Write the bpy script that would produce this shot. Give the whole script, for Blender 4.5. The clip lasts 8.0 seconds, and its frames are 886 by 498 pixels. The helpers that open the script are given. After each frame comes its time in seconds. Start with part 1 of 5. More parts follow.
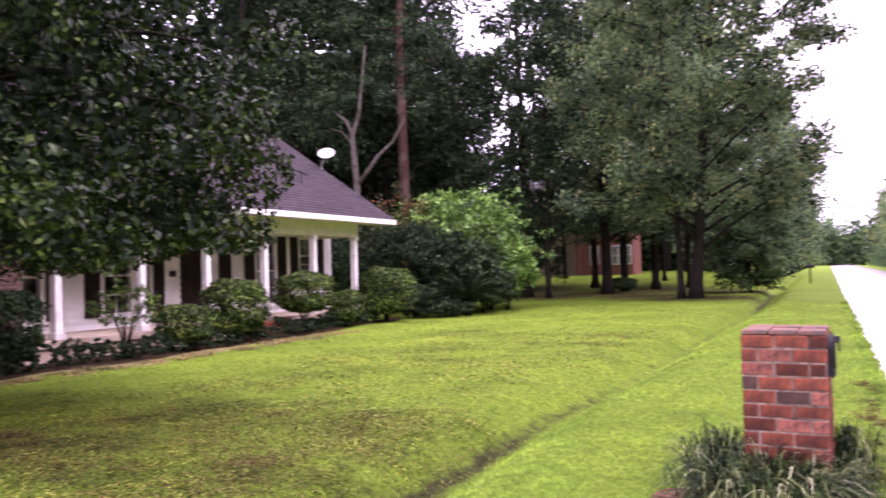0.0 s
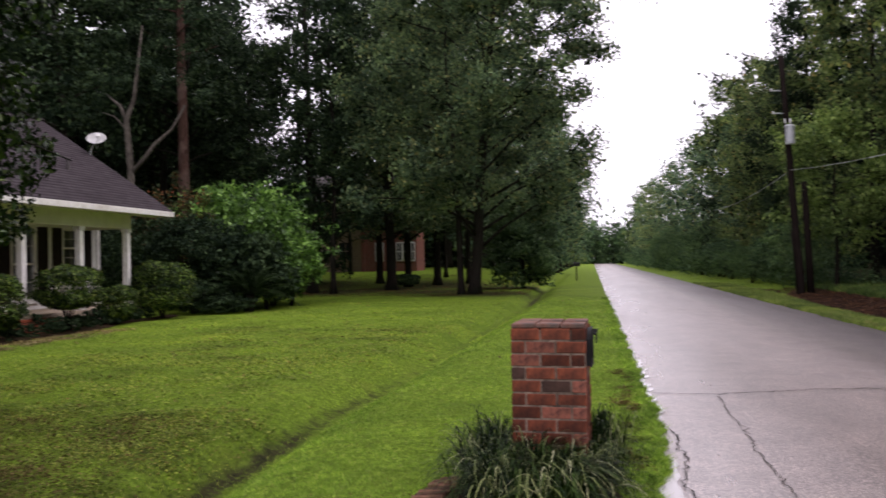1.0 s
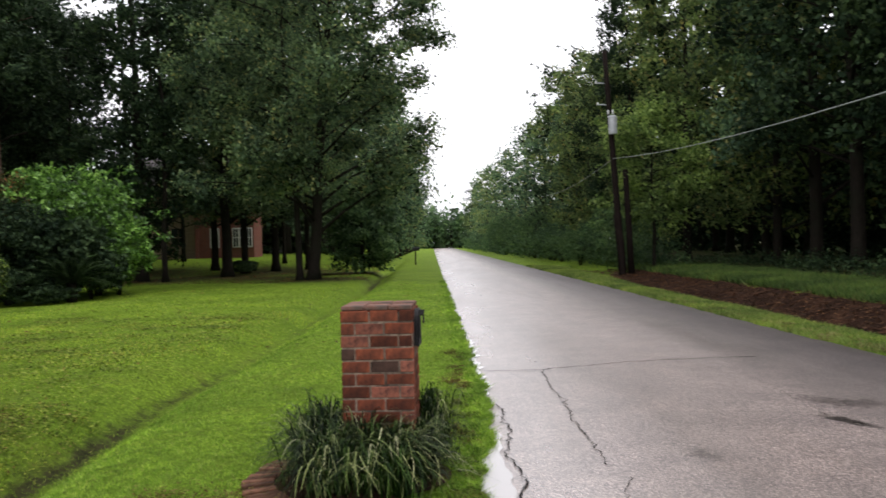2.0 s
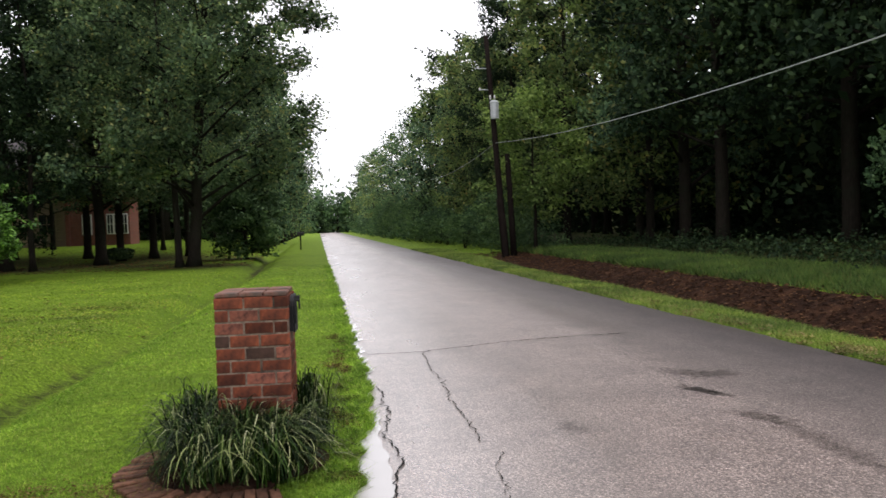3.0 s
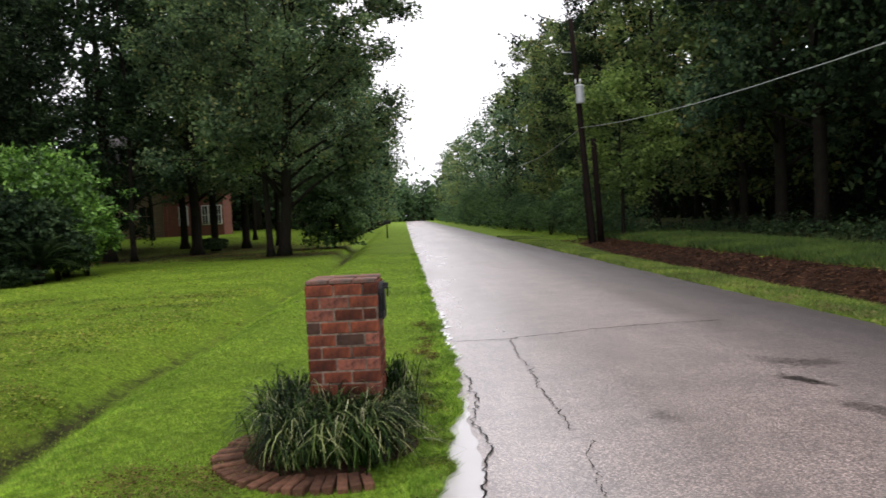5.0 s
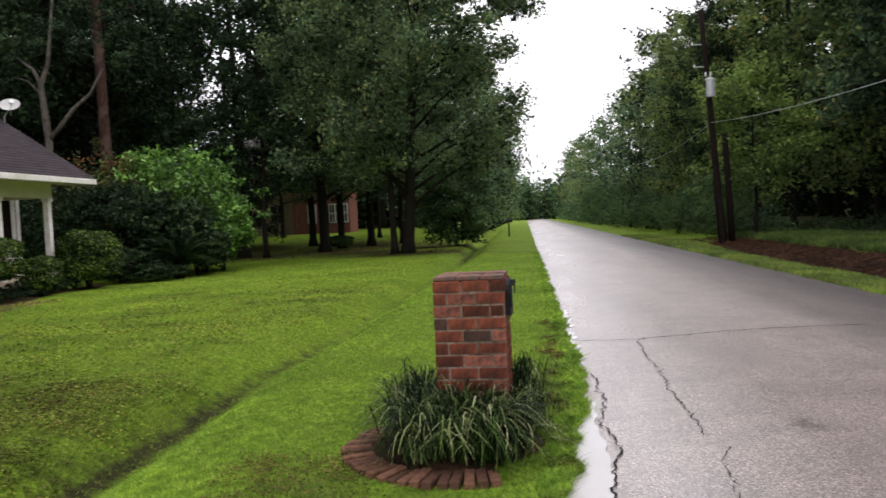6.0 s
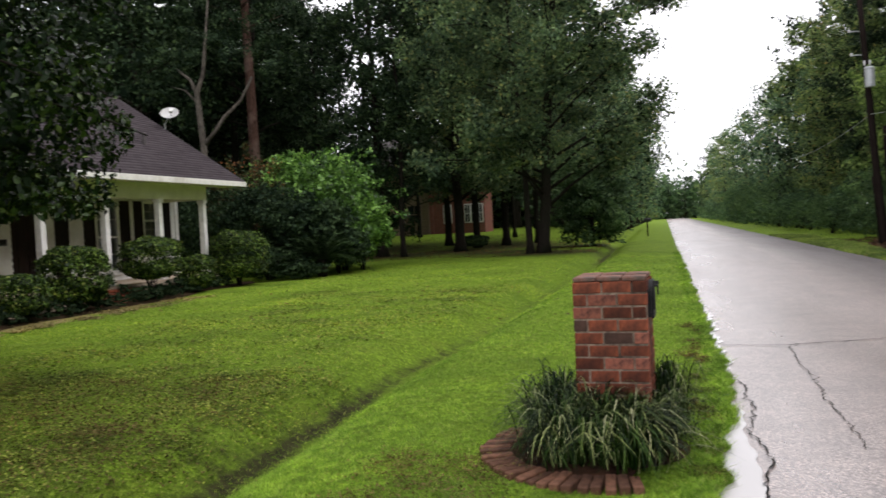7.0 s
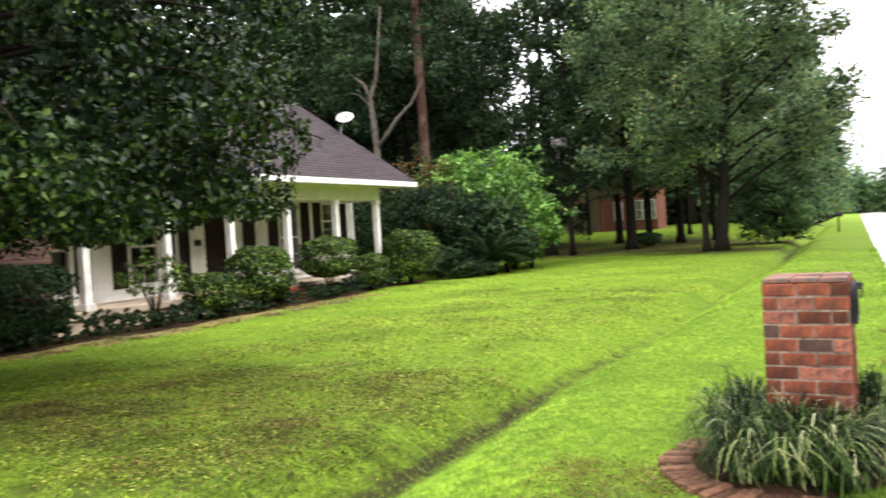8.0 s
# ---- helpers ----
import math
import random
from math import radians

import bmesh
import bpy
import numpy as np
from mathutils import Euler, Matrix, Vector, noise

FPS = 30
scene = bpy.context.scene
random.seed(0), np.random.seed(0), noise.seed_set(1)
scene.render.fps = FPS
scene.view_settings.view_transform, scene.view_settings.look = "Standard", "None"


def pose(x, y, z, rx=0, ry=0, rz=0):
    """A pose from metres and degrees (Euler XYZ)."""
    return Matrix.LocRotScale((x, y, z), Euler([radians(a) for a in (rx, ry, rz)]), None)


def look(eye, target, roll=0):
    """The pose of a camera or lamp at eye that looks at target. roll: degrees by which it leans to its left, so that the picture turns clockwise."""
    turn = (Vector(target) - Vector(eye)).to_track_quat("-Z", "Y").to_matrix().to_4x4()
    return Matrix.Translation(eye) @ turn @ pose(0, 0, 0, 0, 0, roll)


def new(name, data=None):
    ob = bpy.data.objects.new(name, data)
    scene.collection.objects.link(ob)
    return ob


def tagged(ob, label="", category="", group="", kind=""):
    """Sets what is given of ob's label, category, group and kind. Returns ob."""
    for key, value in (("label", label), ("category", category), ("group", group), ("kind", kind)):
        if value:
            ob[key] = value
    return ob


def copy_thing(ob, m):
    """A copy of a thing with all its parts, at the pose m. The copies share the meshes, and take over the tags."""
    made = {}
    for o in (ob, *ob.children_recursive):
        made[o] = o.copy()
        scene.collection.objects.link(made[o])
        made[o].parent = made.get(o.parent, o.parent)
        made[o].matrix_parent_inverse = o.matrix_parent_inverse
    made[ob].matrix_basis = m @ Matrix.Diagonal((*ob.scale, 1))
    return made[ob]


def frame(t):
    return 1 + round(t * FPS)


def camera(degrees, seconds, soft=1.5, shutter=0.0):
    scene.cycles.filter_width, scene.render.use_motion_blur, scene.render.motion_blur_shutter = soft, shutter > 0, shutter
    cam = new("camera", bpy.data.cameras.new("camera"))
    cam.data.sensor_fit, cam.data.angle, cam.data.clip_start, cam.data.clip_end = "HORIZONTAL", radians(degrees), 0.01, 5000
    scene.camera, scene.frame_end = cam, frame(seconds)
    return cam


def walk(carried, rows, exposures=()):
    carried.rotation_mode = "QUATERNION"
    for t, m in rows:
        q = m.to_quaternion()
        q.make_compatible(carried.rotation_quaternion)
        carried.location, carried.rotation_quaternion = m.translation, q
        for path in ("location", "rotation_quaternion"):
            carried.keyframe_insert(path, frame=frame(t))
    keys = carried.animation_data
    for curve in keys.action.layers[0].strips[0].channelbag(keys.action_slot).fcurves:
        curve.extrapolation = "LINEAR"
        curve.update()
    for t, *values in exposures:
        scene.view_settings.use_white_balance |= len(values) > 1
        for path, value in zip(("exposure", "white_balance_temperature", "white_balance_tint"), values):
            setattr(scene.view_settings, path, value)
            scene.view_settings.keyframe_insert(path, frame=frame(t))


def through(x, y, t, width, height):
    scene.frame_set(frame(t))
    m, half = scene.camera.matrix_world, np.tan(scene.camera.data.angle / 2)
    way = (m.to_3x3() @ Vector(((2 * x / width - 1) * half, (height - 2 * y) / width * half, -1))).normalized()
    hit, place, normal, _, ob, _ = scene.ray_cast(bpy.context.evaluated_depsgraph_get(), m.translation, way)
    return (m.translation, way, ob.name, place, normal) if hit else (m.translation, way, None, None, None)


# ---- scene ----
cam = camera(56.24, 8.0, soft=1.5, shutter=0.38)
# seconds, place, turn about x, y, z
ROWS = [
    (0.0, -0.109, 0.096, 1.600, 91.45, 1.65, 25.57),
    (0.5, -0.109, 0.098, 1.594, 91.20, 1.18, 17.66),
    (1.0, -0.083, 0.117, 1.596, 90.81, 1.11, 10.85),
    (1.5, -0.040, 0.081, 1.594, 90.22, 1.27, 4.93),
    (2.0, 0.010, 0.007, 1.585, 89.54, 1.56, -0.11),
    (3.3, 0.098, -0.116, 1.592, 87.85, 2.26, -9.20),
    (3.5, 0.097, -0.133, 1.589, 87.68, 2.34, -9.58),
    (4.0, 0.099, -0.122, 1.588, 87.44, 2.50, -8.61),
    (5.5, 0.059, -0.037, 1.579, 87.70, 2.89, 2.19),
    (6.0, 0.036, -0.033, 1.573, 87.87, 2.85, 6.34),
    (6.5, 0.028, -0.063, 1.576, 88.07, 2.91, 10.85),
    (7.0, 0.003, -0.022, 1.576, 88.32, 3.01, 15.63),
    (7.5, -0.020, 0.039, 1.573, 88.59, 3.32, 20.75),
    (7.75, -0.041, 0.073, 1.577, 88.72, 3.43, 23.26),
    (8.0, -0.067, 0.109, 1.584, 88.85, 3.53, 27.23),
]
EXPOSURES = [(0.0, 1.72, 6150, 61), (0.5, 0.88, 6350, 44), (1.0, 0.30, 6400, 30), (2.0, 0.48, 6450, 16), (3.5, 0.50, 6450, 17), (6.5, 0.44, 6450, 18), (7.2, 0.55, 6500, 16), (7.7, 1.12, 6600, 14), (8.0, 1.85, 6600, 14)]
walk(cam, [(t, pose(x, y, z, rx, ry, rz)) for t, x, y, z, rx, ry, rz in ROWS], EXPOSURES)

# ---- world and sun: bright overcast sky ----
world = bpy.data.worlds.new("overcast")
scene.world = world
world.use_nodes = True
wn = world.node_tree.nodes
wl = world.node_tree.links
sky = wn.new("ShaderNodeTexSky")
sky.sky_type = "NISHITA"
sky.sun_disc = False
sky.sun_elevation = radians(50)
sky.sun_rotation = radians(80)
sky.air_density, sky.dust_density, sky.ozone_density = 2.0, 6.0, 1.0
pale = wn.new("ShaderNodeHueSaturation")
pale.inputs["Saturation"].default_value = 0.12
wl.new(sky.outputs[0], pale.inputs["Color"])
cloud = wn.new("ShaderNodeMix")
cloud.data_type = "RGBA"
cloud.inputs[0].default_value = 0.8
cloud.inputs[7].default_value = (9.6, 9.8, 10.0, 1)
wl.new(pale.outputs[0], cloud.inputs[6])
wl.new(cloud.outputs[2], wn["Background"].inputs["Color"])
wn["Background"].inputs["Strength"].default_value = 0.15
sun_data = bpy.data.lights.new("sun", "SUN")
sun_data.energy, sun_data.angle, sun_data.color = 1.3, radians(50), (1.0, 0.96, 0.9)
sun = new("sun", sun_data)
sun.matrix_world = look((0, 0, 42), (-34, -6, 0))


# ---- materials ----
def shader(name):
    m = bpy.data.materials.new(name)
    m.use_nodes = True
    nt = m.node_tree
    return m, nt.nodes, nt.links, nt.nodes["Principled BSDF"]


def ramp(nodes, links, fac, stops):
    r = nodes.new("ShaderNodeValToRGB")
    e = r.color_ramp.elements
    while len(e) < len(stops):
        e.new(0.5)
    for k, (p, col) in zip(e, stops):
        k.position, k.color = p, (*col, 1)
    links.new(fac, r.inputs["Fac"])
    return r.outputs["Color"]


def noise_tex(nodes, links, scale, detail=5, rough=0.6, coord="Object", stretch=None):
    tc = nodes.new("ShaderNodeTexCoord")
    src = tc.outputs[coord]
    if stretch:
        mp = nodes.new("ShaderNodeMapping")
        mp.inputs["Scale"].default_value = stretch
        links.new(src, mp.inputs["Vector"])
        src = mp.outputs[0]
    n = nodes.new("ShaderNodeTexNoise")
    n.inputs["Scale"].default_value, n.inputs["Detail"].default_value, n.inputs["Roughness"].default_value = scale, detail, rough
    links.new(src, n.inputs["Vector"])
    return n.outputs["Fac"]


def mixed(nodes, links, fac, a, b, mode="MIX"):
    m = nodes.new("ShaderNodeMix")
    m.data_type, m.blend_type = "RGBA", mode
    for sock, v in ((m.inputs[0], fac), (m.inputs[6], a), (m.inputs[7], b)):
        if isinstance(v, (int, float)):
            sock.default_value = v
        elif isinstance(v, tuple):
            sock.default_value = (*v, 1)
        else:
            links.new(v, sock)
    return m.outputs[2]


def bump(nodes, links, height, strength, distance, bsdf):
    b = nodes.new("ShaderNodeBump")
    b.inputs["Strength"].default_value, b.inputs["Distance"].default_value = strength, distance
    links.new(height, b.inputs["Height"])
    links.new(b.outputs[0], bsdf.inputs["Normal"])


def surface(name, dark, light, scale=8.0, rough=0.6, grain=60.0, relief=0.3, depth=0.004, stain=None, stain_scale=1.5, metal=0.0, stretch=None, per_piece=0.0):
    """A mottled material: two tones by fine noise, a stain by broad noise, fine relief; per_piece: how far pieces differ in lightness."""
    m, n, l, b = shader(name)
    fine = noise_tex(n, l, scale, stretch=stretch)
    col = ramp(n, l, fine, [(0.3, dark), (0.7, light)])
    if stain:
        broad = noise_tex(n, l, stain_scale, 3)
        k = ramp(n, l, broad, [(0.48, (0, 0, 0)), (0.68, (1, 1, 1))])
        col = mixed(n, l, k, col, stain)
    if per_piece:
        info = n.new("ShaderNodeObjectInfo")
        hs = n.new("ShaderNodeHueSaturation")
        mr = n.new("ShaderNodeMapRange")
        mr.inputs[3].default_value, mr.inputs[4].default_value = 1 - per_piece, 1 + per_piece
        l.new(info.outputs["Random"], mr.inputs[0])
        l.new(mr.outputs[0], hs.inputs["Value"])
        l.new(col, hs.inputs["Color"])
        col = hs.outputs[0]
    l.new(col, b.inputs["Base Color"])
    b.inputs["Roughness"].default_value, b.inputs["Metallic"].default_value = rough, metal
    b.inputs["Specular IOR Level"].default_value = 0.06 if rough > 0.88 else 0.2 if rough > 0.6 else 0.5
    bump(n, l, noise_tex(n, l, grain, 4, stretch=stretch), relief, depth, b)
    return m


def leaf_material(name, dark, mid, light, rough=0.45, through=0.25, rare=None, gloss=0.15, mottle=0):
    """Leaves: each leaf its own green, a little light shines through."""
    m, n, l, b = shader(name)
    geo = n.new("ShaderNodeNewGeometry")
    stops = [(0.0, dark), (0.5, mid), (0.88, light), (1.0, rare or light)]
    col = ramp(n, l, geo.outputs["Random Per Island"], stops)
    broad = noise_tex(n, l, 0.5, 3)
    k = ramp(n, l, broad, [(0.34, (0.5, 0.54, 0.6)), (0.52, (0.95, 0.95, 0.93)), (0.70, (1.42, 1.38, 1.1))])
    col = mixed(n, l, 1.0, col, k, "MULTIPLY")
    if mottle:
        patch = ramp(n, l, noise_tex(n, l, mottle, 5, 0.7), [(0.36, (0.45, 0.48, 0.5)), (0.5, (0.95, 0.95, 0.95)), (0.66, (1.55, 1.38, 1.3))])
        col = mixed(n, l, 1.0, col, patch, "MULTIPLY")
    l.new(col, b.inputs["Base Color"])
    b.inputs["Roughness"].default_value = rough
    b.inputs["Specular IOR Level"].default_value = gloss
    tr = n.new("ShaderNodeBsdfTranslucent")
    l.new(col, tr.inputs["Color"])
    mx = n.new("ShaderNodeMixShader")
    mx.inputs[0].default_value = through
    l.new(b.outputs[0], mx.inputs[1])
    l.new(tr.outputs[0], mx.inputs[2])
    l.new(mx.outputs[0], n["Material Output"].inputs["Surface"])
    return m


def glass_material():
    m, n, l, b = shader("window_glass")
    b.inputs["Base Color"].default_value = (0.75, 0.8, 0.8, 1)
    b.inputs["Roughness"].default_value = 0.03
    b.inputs["Transmission Weight"].default_value = 1.0
    return m


def lawn_material():
    m, n, l, b = shader("lawn_turf")
    fine = noise_tex(n, l, 45, 6, 0.7)
    col = ramp(n, l, fine, [(0.28, (0.05, 0.085, 0.009)), (0.5, (0.145, 0.235, 0.022)), (0.72, (0.24, 0.36, 0.04))])
    tuft = noise_tex(n, l, 16, 4, 0.7)
    col = mixed(n, l, 1.0, col, ramp(n, l, tuft, [(0.36, (0.5, 0.5, 0.5)), (0.52, (1.0, 1.0, 1.0)), (0.66, (1.5, 1.42, 1.3))]), "MULTIPLY")
    mid = noise_tex(n, l, 2.2, 4)
    col = mixed(n, l, ramp(n, l, mid, [(0.5, (0, 0, 0)), (0.75, (0.55, 0.55, 0.55))]), col, (0.13, 0.145, 0.024))
    broad = noise_tex(n, l, 0.45, 3)
    col = mixed(n, l, ramp(n, l, broad, [(0.42, (0, 0, 0)), (0.7, (0.6, 0.6, 0.6))]), col, (0.075, 0.135, 0.014))
    # bare: thin soil, and also tree and swale shade painted dark
    bare = n.new("ShaderNodeAttribute")
    bare.attribute_name = "bare"
    rough_edge = n.new("ShaderNodeMath")
    rough_edge.operation = "MULTIPLY_ADD"
    l.new(noise_tex(n, l, 6, 5), rough_edge.inputs[0])
    rough_edge.inputs[1].default_value = 1.4
    shift = n.new("ShaderNodeMath")
    shift.operation = "SUBTRACT"
    l.new(bare.outputs["Fac"], shift.inputs[0])
    shift.inputs[1].default_value = 1.0
    l.new(shift.outputs[0], rough_edge.inputs[2])
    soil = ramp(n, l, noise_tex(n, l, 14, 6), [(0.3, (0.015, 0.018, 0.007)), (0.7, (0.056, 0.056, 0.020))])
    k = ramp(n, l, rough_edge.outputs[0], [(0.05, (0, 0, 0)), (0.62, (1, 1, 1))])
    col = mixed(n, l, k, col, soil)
    l.new(col, b.inputs["Base Color"])
    b.inputs["Roughness"].default_value = 0.75
    b.inputs["Specular IOR Level"].default_value = 0.03
    bump(n, l, noise_tex(n, l, 70, 5, 0.7), 0.8, 0.03, b)
    return m


def asphalt_material():
    m, n, l, b = shader("wet_asphalt")
    fine = noise_tex(n, l, 75, 5, 0.8)
    col = ramp(n, l, fine, [(0.38, (0.066, 0.053, 0.050)), (0.5, (0.18, 0.15, 0.142)), (0.6, (0.40, 0.345, 0.33))])
    lane = noise_tex(n, l, 1.0, 4, stretch=(0.9, 0.05, 1))
    col = mixed(n, l, ramp(n, l, lane, [(0.4, (0, 0, 0)), (0.7, (0.5, 0.5, 0.5))]), col, (0.12, 0.10, 0.095))
    damp = noise_tex(n, l, 1.7, 5, 0.65)
    col = mixed(n, l, 1.0, col, ramp(n, l, damp, [(0.34, (0.78, 0.78, 0.78)), (0.62, (1.08, 1.07, 1.06))]), "MULTIPLY")
    stone = n.new("ShaderNodeTexVoronoi")
    stone.inputs["Scale"].default_value = 110
    l.new(n.new("ShaderNodeTexCoord").outputs["Object"], stone.inputs["Vector"])
    col = mixed(n, l, 1.0, col, ramp(n, l, stone.outputs["Color"], [(0.15, (0.38, 0.37, 0.37)), (0.5, (0.92, 0.92, 0.92)), (0.85, (1.9, 1.86, 1.8))]), "MULTIPLY")
    wet_sheen = n.new("ShaderNodeAttribute")
    wet_sheen.attribute_name = "wet_sheen"
    # sky sheen painted into the colour: lighter to the left, darker to the right
    col = mixed(n, l, 1.0, col, ramp(n, l, wet_sheen.outputs["Fac"], [(0.0, (0.36, 0.35, 0.35)), (0.2, (0.58, 0.57, 0.55)), (0.45, (1.14, 1.11, 1.06))]), "MULTIPLY")
    # oil drips and damp smears: centre, half sizes, turn, strength
    rag = noise_tex(n, l, 14, 5, 0.7)
    shine = ramp(n, l, wet_sheen.outputs["Fac"], [(0.0, (0.55, 0.55, 0.55)), (0.4, (1, 1, 1)), (0.8, (1.3, 1.3, 1.3))])
    for x, y, rx, ry, turn, strength in ((3.25, 6.77, 0.13, 0.30, 20, 0.85), (3.36, 6.55, 0.08, 0.16, 20, 0.6), (1.82, 5.86, 0.13, 0.2, 10, 0.45), (3.71, 7.43, 0.35, 0.3, 10, 0.5), (3.45, 7.6, 0.2, 0.35, 20, 0.45), (3.26, 5.71, 0.16, 0.35, 25, 0.55), (3.3, 4.9, 0.14, 0.9, 0, 0.38)):
        spot = n.new("ShaderNodeMapping")
        spot.vector_type = "TEXTURE"
        spot.inputs["Location"].default_value = (x, y, 0)
        spot.inputs["Rotation"].default_value = (0, 0, radians(turn))
        spot.inputs["Scale"].default_value = (rx, ry, 1000)
        l.new(n.new("ShaderNodeTexCoord").outputs["Object"], spot.inputs["Vector"])
        far = n.new("ShaderNodeVectorMath")
        far.operation = "LENGTH"
        l.new(spot.outputs[0], far.inputs[0])
        ragged = n.new("ShaderNodeMath")
        ragged.operation = "MULTIPLY_ADD"
        l.new(rag, ragged.inputs[0])
        ragged.inputs[1].default_value = 1.1
        near = n.new("ShaderNodeMath")
        near.operation = "MULTIPLY"
        l.new(far.outputs["Value"], near.inputs[0])
        near.inputs[1].default_value = 0.45
        l.new(near.outputs[0], ragged.inputs[2])
        k = 1 - strength
        clear = ramp(n, l, ragged.outputs[0], [(0.72, (k, k, k)), (1.0, (1, 1, 1))])
        col = mixed(n, l, 1.0, col, clear, "MULTIPLY")
        shine = mixed(n, l, 1.0, shine, clear, "MULTIPLY")
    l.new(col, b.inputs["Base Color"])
    wet = noise_tex(n, l, 0.9, 5, stretch=(0.8, 0.14, 1))
    mr = n.new("ShaderNodeMapRange")
    mr.inputs[1].default_value, mr.inputs[2].default_value = 0.35, 0.68
    mr.inputs[3].default_value, mr.inputs[4].default_value = 0.47, 0.58
    l.new(wet, mr.inputs[0])
    drier = n.new("ShaderNodeMath")
    drier.operation = "MULTIPLY_ADD"
    l.new(wet_sheen.outputs["Fac"], drier.inputs[0])
    drier.inputs[1].default_value = -0.24
    l.new(mr.outputs[0], drier.inputs[2])
    l.new(drier.outputs[0], b.inputs["Roughness"])
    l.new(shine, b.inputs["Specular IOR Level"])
    bump(n, l, noise_tex(n, l, 150, 4), 0.09, 0.003, b)
    return m


def shingle_material():
    m, n, l, b = shader("asphalt_shingle")
    geo = n.new("ShaderNodeNewGeometry")
    col = ramp(n, l, geo.outputs["Random Per Island"], [(0.0, (0.026, 0.020, 0.023)), (0.5, (0.038, 0.030, 0.034)), (1.0, (0.052, 0.043, 0.047))])
    col = mixed(n, l, 0.35, col, ramp(n, l, noise_tex(n, l, 90, 3), [(0.3, (0.018, 0.015, 0.017)), (0.7, (0.07, 0.06, 0.063))]))
    l.new(col, b.inputs["Base Color"])
    b.inputs["Roughness"].default_value = 0.85
    b.inputs["Specular IOR Level"].default_value = 0.12
    bump(n, l, noise_tex(n, l, 200, 2), 0.4, 0.003, b)
    return m


def brick_wall_material(name, c1, c2, mortar):
    m, n, l, b = shader(name)
    tc = n.new("ShaderNodeTexCoord")
    mp = n.new("ShaderNodeMapping")
    mp.inputs["Rotation"].default_value = (radians(90), 0, 0)
    l.new(tc.outputs["Object"], mp.inputs["Vector"])
    t = n.new("ShaderNodeTexBrick")
    for k, v in (("Color1", c1), ("Color2", c2), ("Mortar", mortar)):
        t.inputs[k].default_value = (*v, 1)
    t.inputs["Scale"].default_value = 1.0
    t.inputs["Brick Width"].default_value, t.inputs["Row Height"].default_value, t.inputs["Mortar Size"].default_value = 0.2, 0.08, 0.008
    l.new(mp.outputs[0], t.inputs["Vector"])
    col = mixed(n, l, 0.25, t.outputs["Color"], ramp(n, l, noise_tex(n, l, 3), [(0.3, (0.06, 0.025, 0.02)), (0.7, (0.22, 0.08, 0.055))]))
    l.new(col, b.inputs["Base Color"])
    b.inputs["Roughness"].default_value = 0.8
    bump(n, l, t.outputs["Fac"], -0.4, 0.01, b)
    return m


LAWN = lawn_material()
ASPHALT = asphalt_material()
SHINGLE = shingle_material()
GLASS = glass_material()
BLADE = leaf_material("grass_blade", (0.080, 0.140, 0.013), (0.21, 0.35, 0.034), (0.38, 0.53, 0.072), 0.7, 0.3, (0.54, 0.52, 0.2), gloss=0.04, mottle=9.0)
STRIP_BLADE = leaf_material("fresh_grass_blade", (0.082, 0.156, 0.016), (0.215, 0.40, 0.042), (0.38, 0.60, 0.09), 0.65, 0.3, (0.46, 0.50, 0.18), gloss=0.06, mottle=7.0)
TALL_BLADE = leaf_material("verge_grass_blade", (0.09, 0.15, 0.026), (0.19, 0.28, 0.055), (0.32, 0.41, 0.11), 0.6, 0.35, (0.38, 0.30, 0.12))
BANK_BLADE = leaf_material("rough_bank_blade", (0.044, 0.08, 0.018), (0.09, 0.16, 0.036), (0.16, 0.24, 0.06), 0.6, 0.25, (0.18, 0.15, 0.06))
WEED = leaf_material("lawn_weed_leaf", (0.045, 0.075, 0.010), (0.16, 0.22, 0.028), (0.37, 0.43, 0.08), 0.55, 0.3, (0.26, 0.17, 0.06), gloss=0.08)
DARK_WEED = leaf_material("dark_weed_leaf", (0.036, 0.048, 0.008), (0.078, 0.108, 0.015), (0.14, 0.19, 0.028), 0.55, 0.25, gloss=0.06)
THATCH = leaf_material("dead_grass", (0.04, 0.03, 0.010), (0.10, 0.078, 0.026), (0.19, 0.15, 0.055), 0.8, 0.15, gloss=0.03)
DRY_THATCH = leaf_material("tan_dead_grass", (0.10, 0.085, 0.03), (0.22, 0.18, 0.075), (0.36, 0.30, 0.14), 0.8, 0.2, gloss=0.03)
LIRIOPE = leaf_material("liriope_blade", (0.002, 0.007, 0.0015), (0.007, 0.019, 0.003), (0.038, 0.075, 0.013), 0.4, 0.06, (0.20, 0.23, 0.09), gloss=0.06)
# pale leaf edges, and the glints of sky on the blades, as colour
PALE_BLADE = leaf_material("pale_glint_blade", (0.22, 0.26, 0.10), (0.42, 0.45, 0.22), (0.66, 0.66, 0.40), 0.5, 0.2, gloss=0.15)
GLOSSY_LEAF = leaf_material("glossy_tree_leaf", (0.003, 0.009, 0.002), (0.008, 0.021, 0.004), (0.030, 0.060, 0.010), 0.26, 0.08, (0.09, 0.13, 0.035), gloss=0.11)
TREE_LEAF = leaf_material("tree_leaf", (0.044, 0.078, 0.040), (0.102, 0.166, 0.076), (0.19, 0.27, 0.115), 0.6, 0.28, (0.28, 0.28, 0.10), gloss=0.1)
WOOD_LEAF = leaf_material("woodland_leaf", (0.038, 0.076, 0.044), (0.092, 0.164, 0.084), (0.19, 0.29, 0.135), 0.6, 0.34, (0.28, 0.27, 0.09), gloss=0.1)
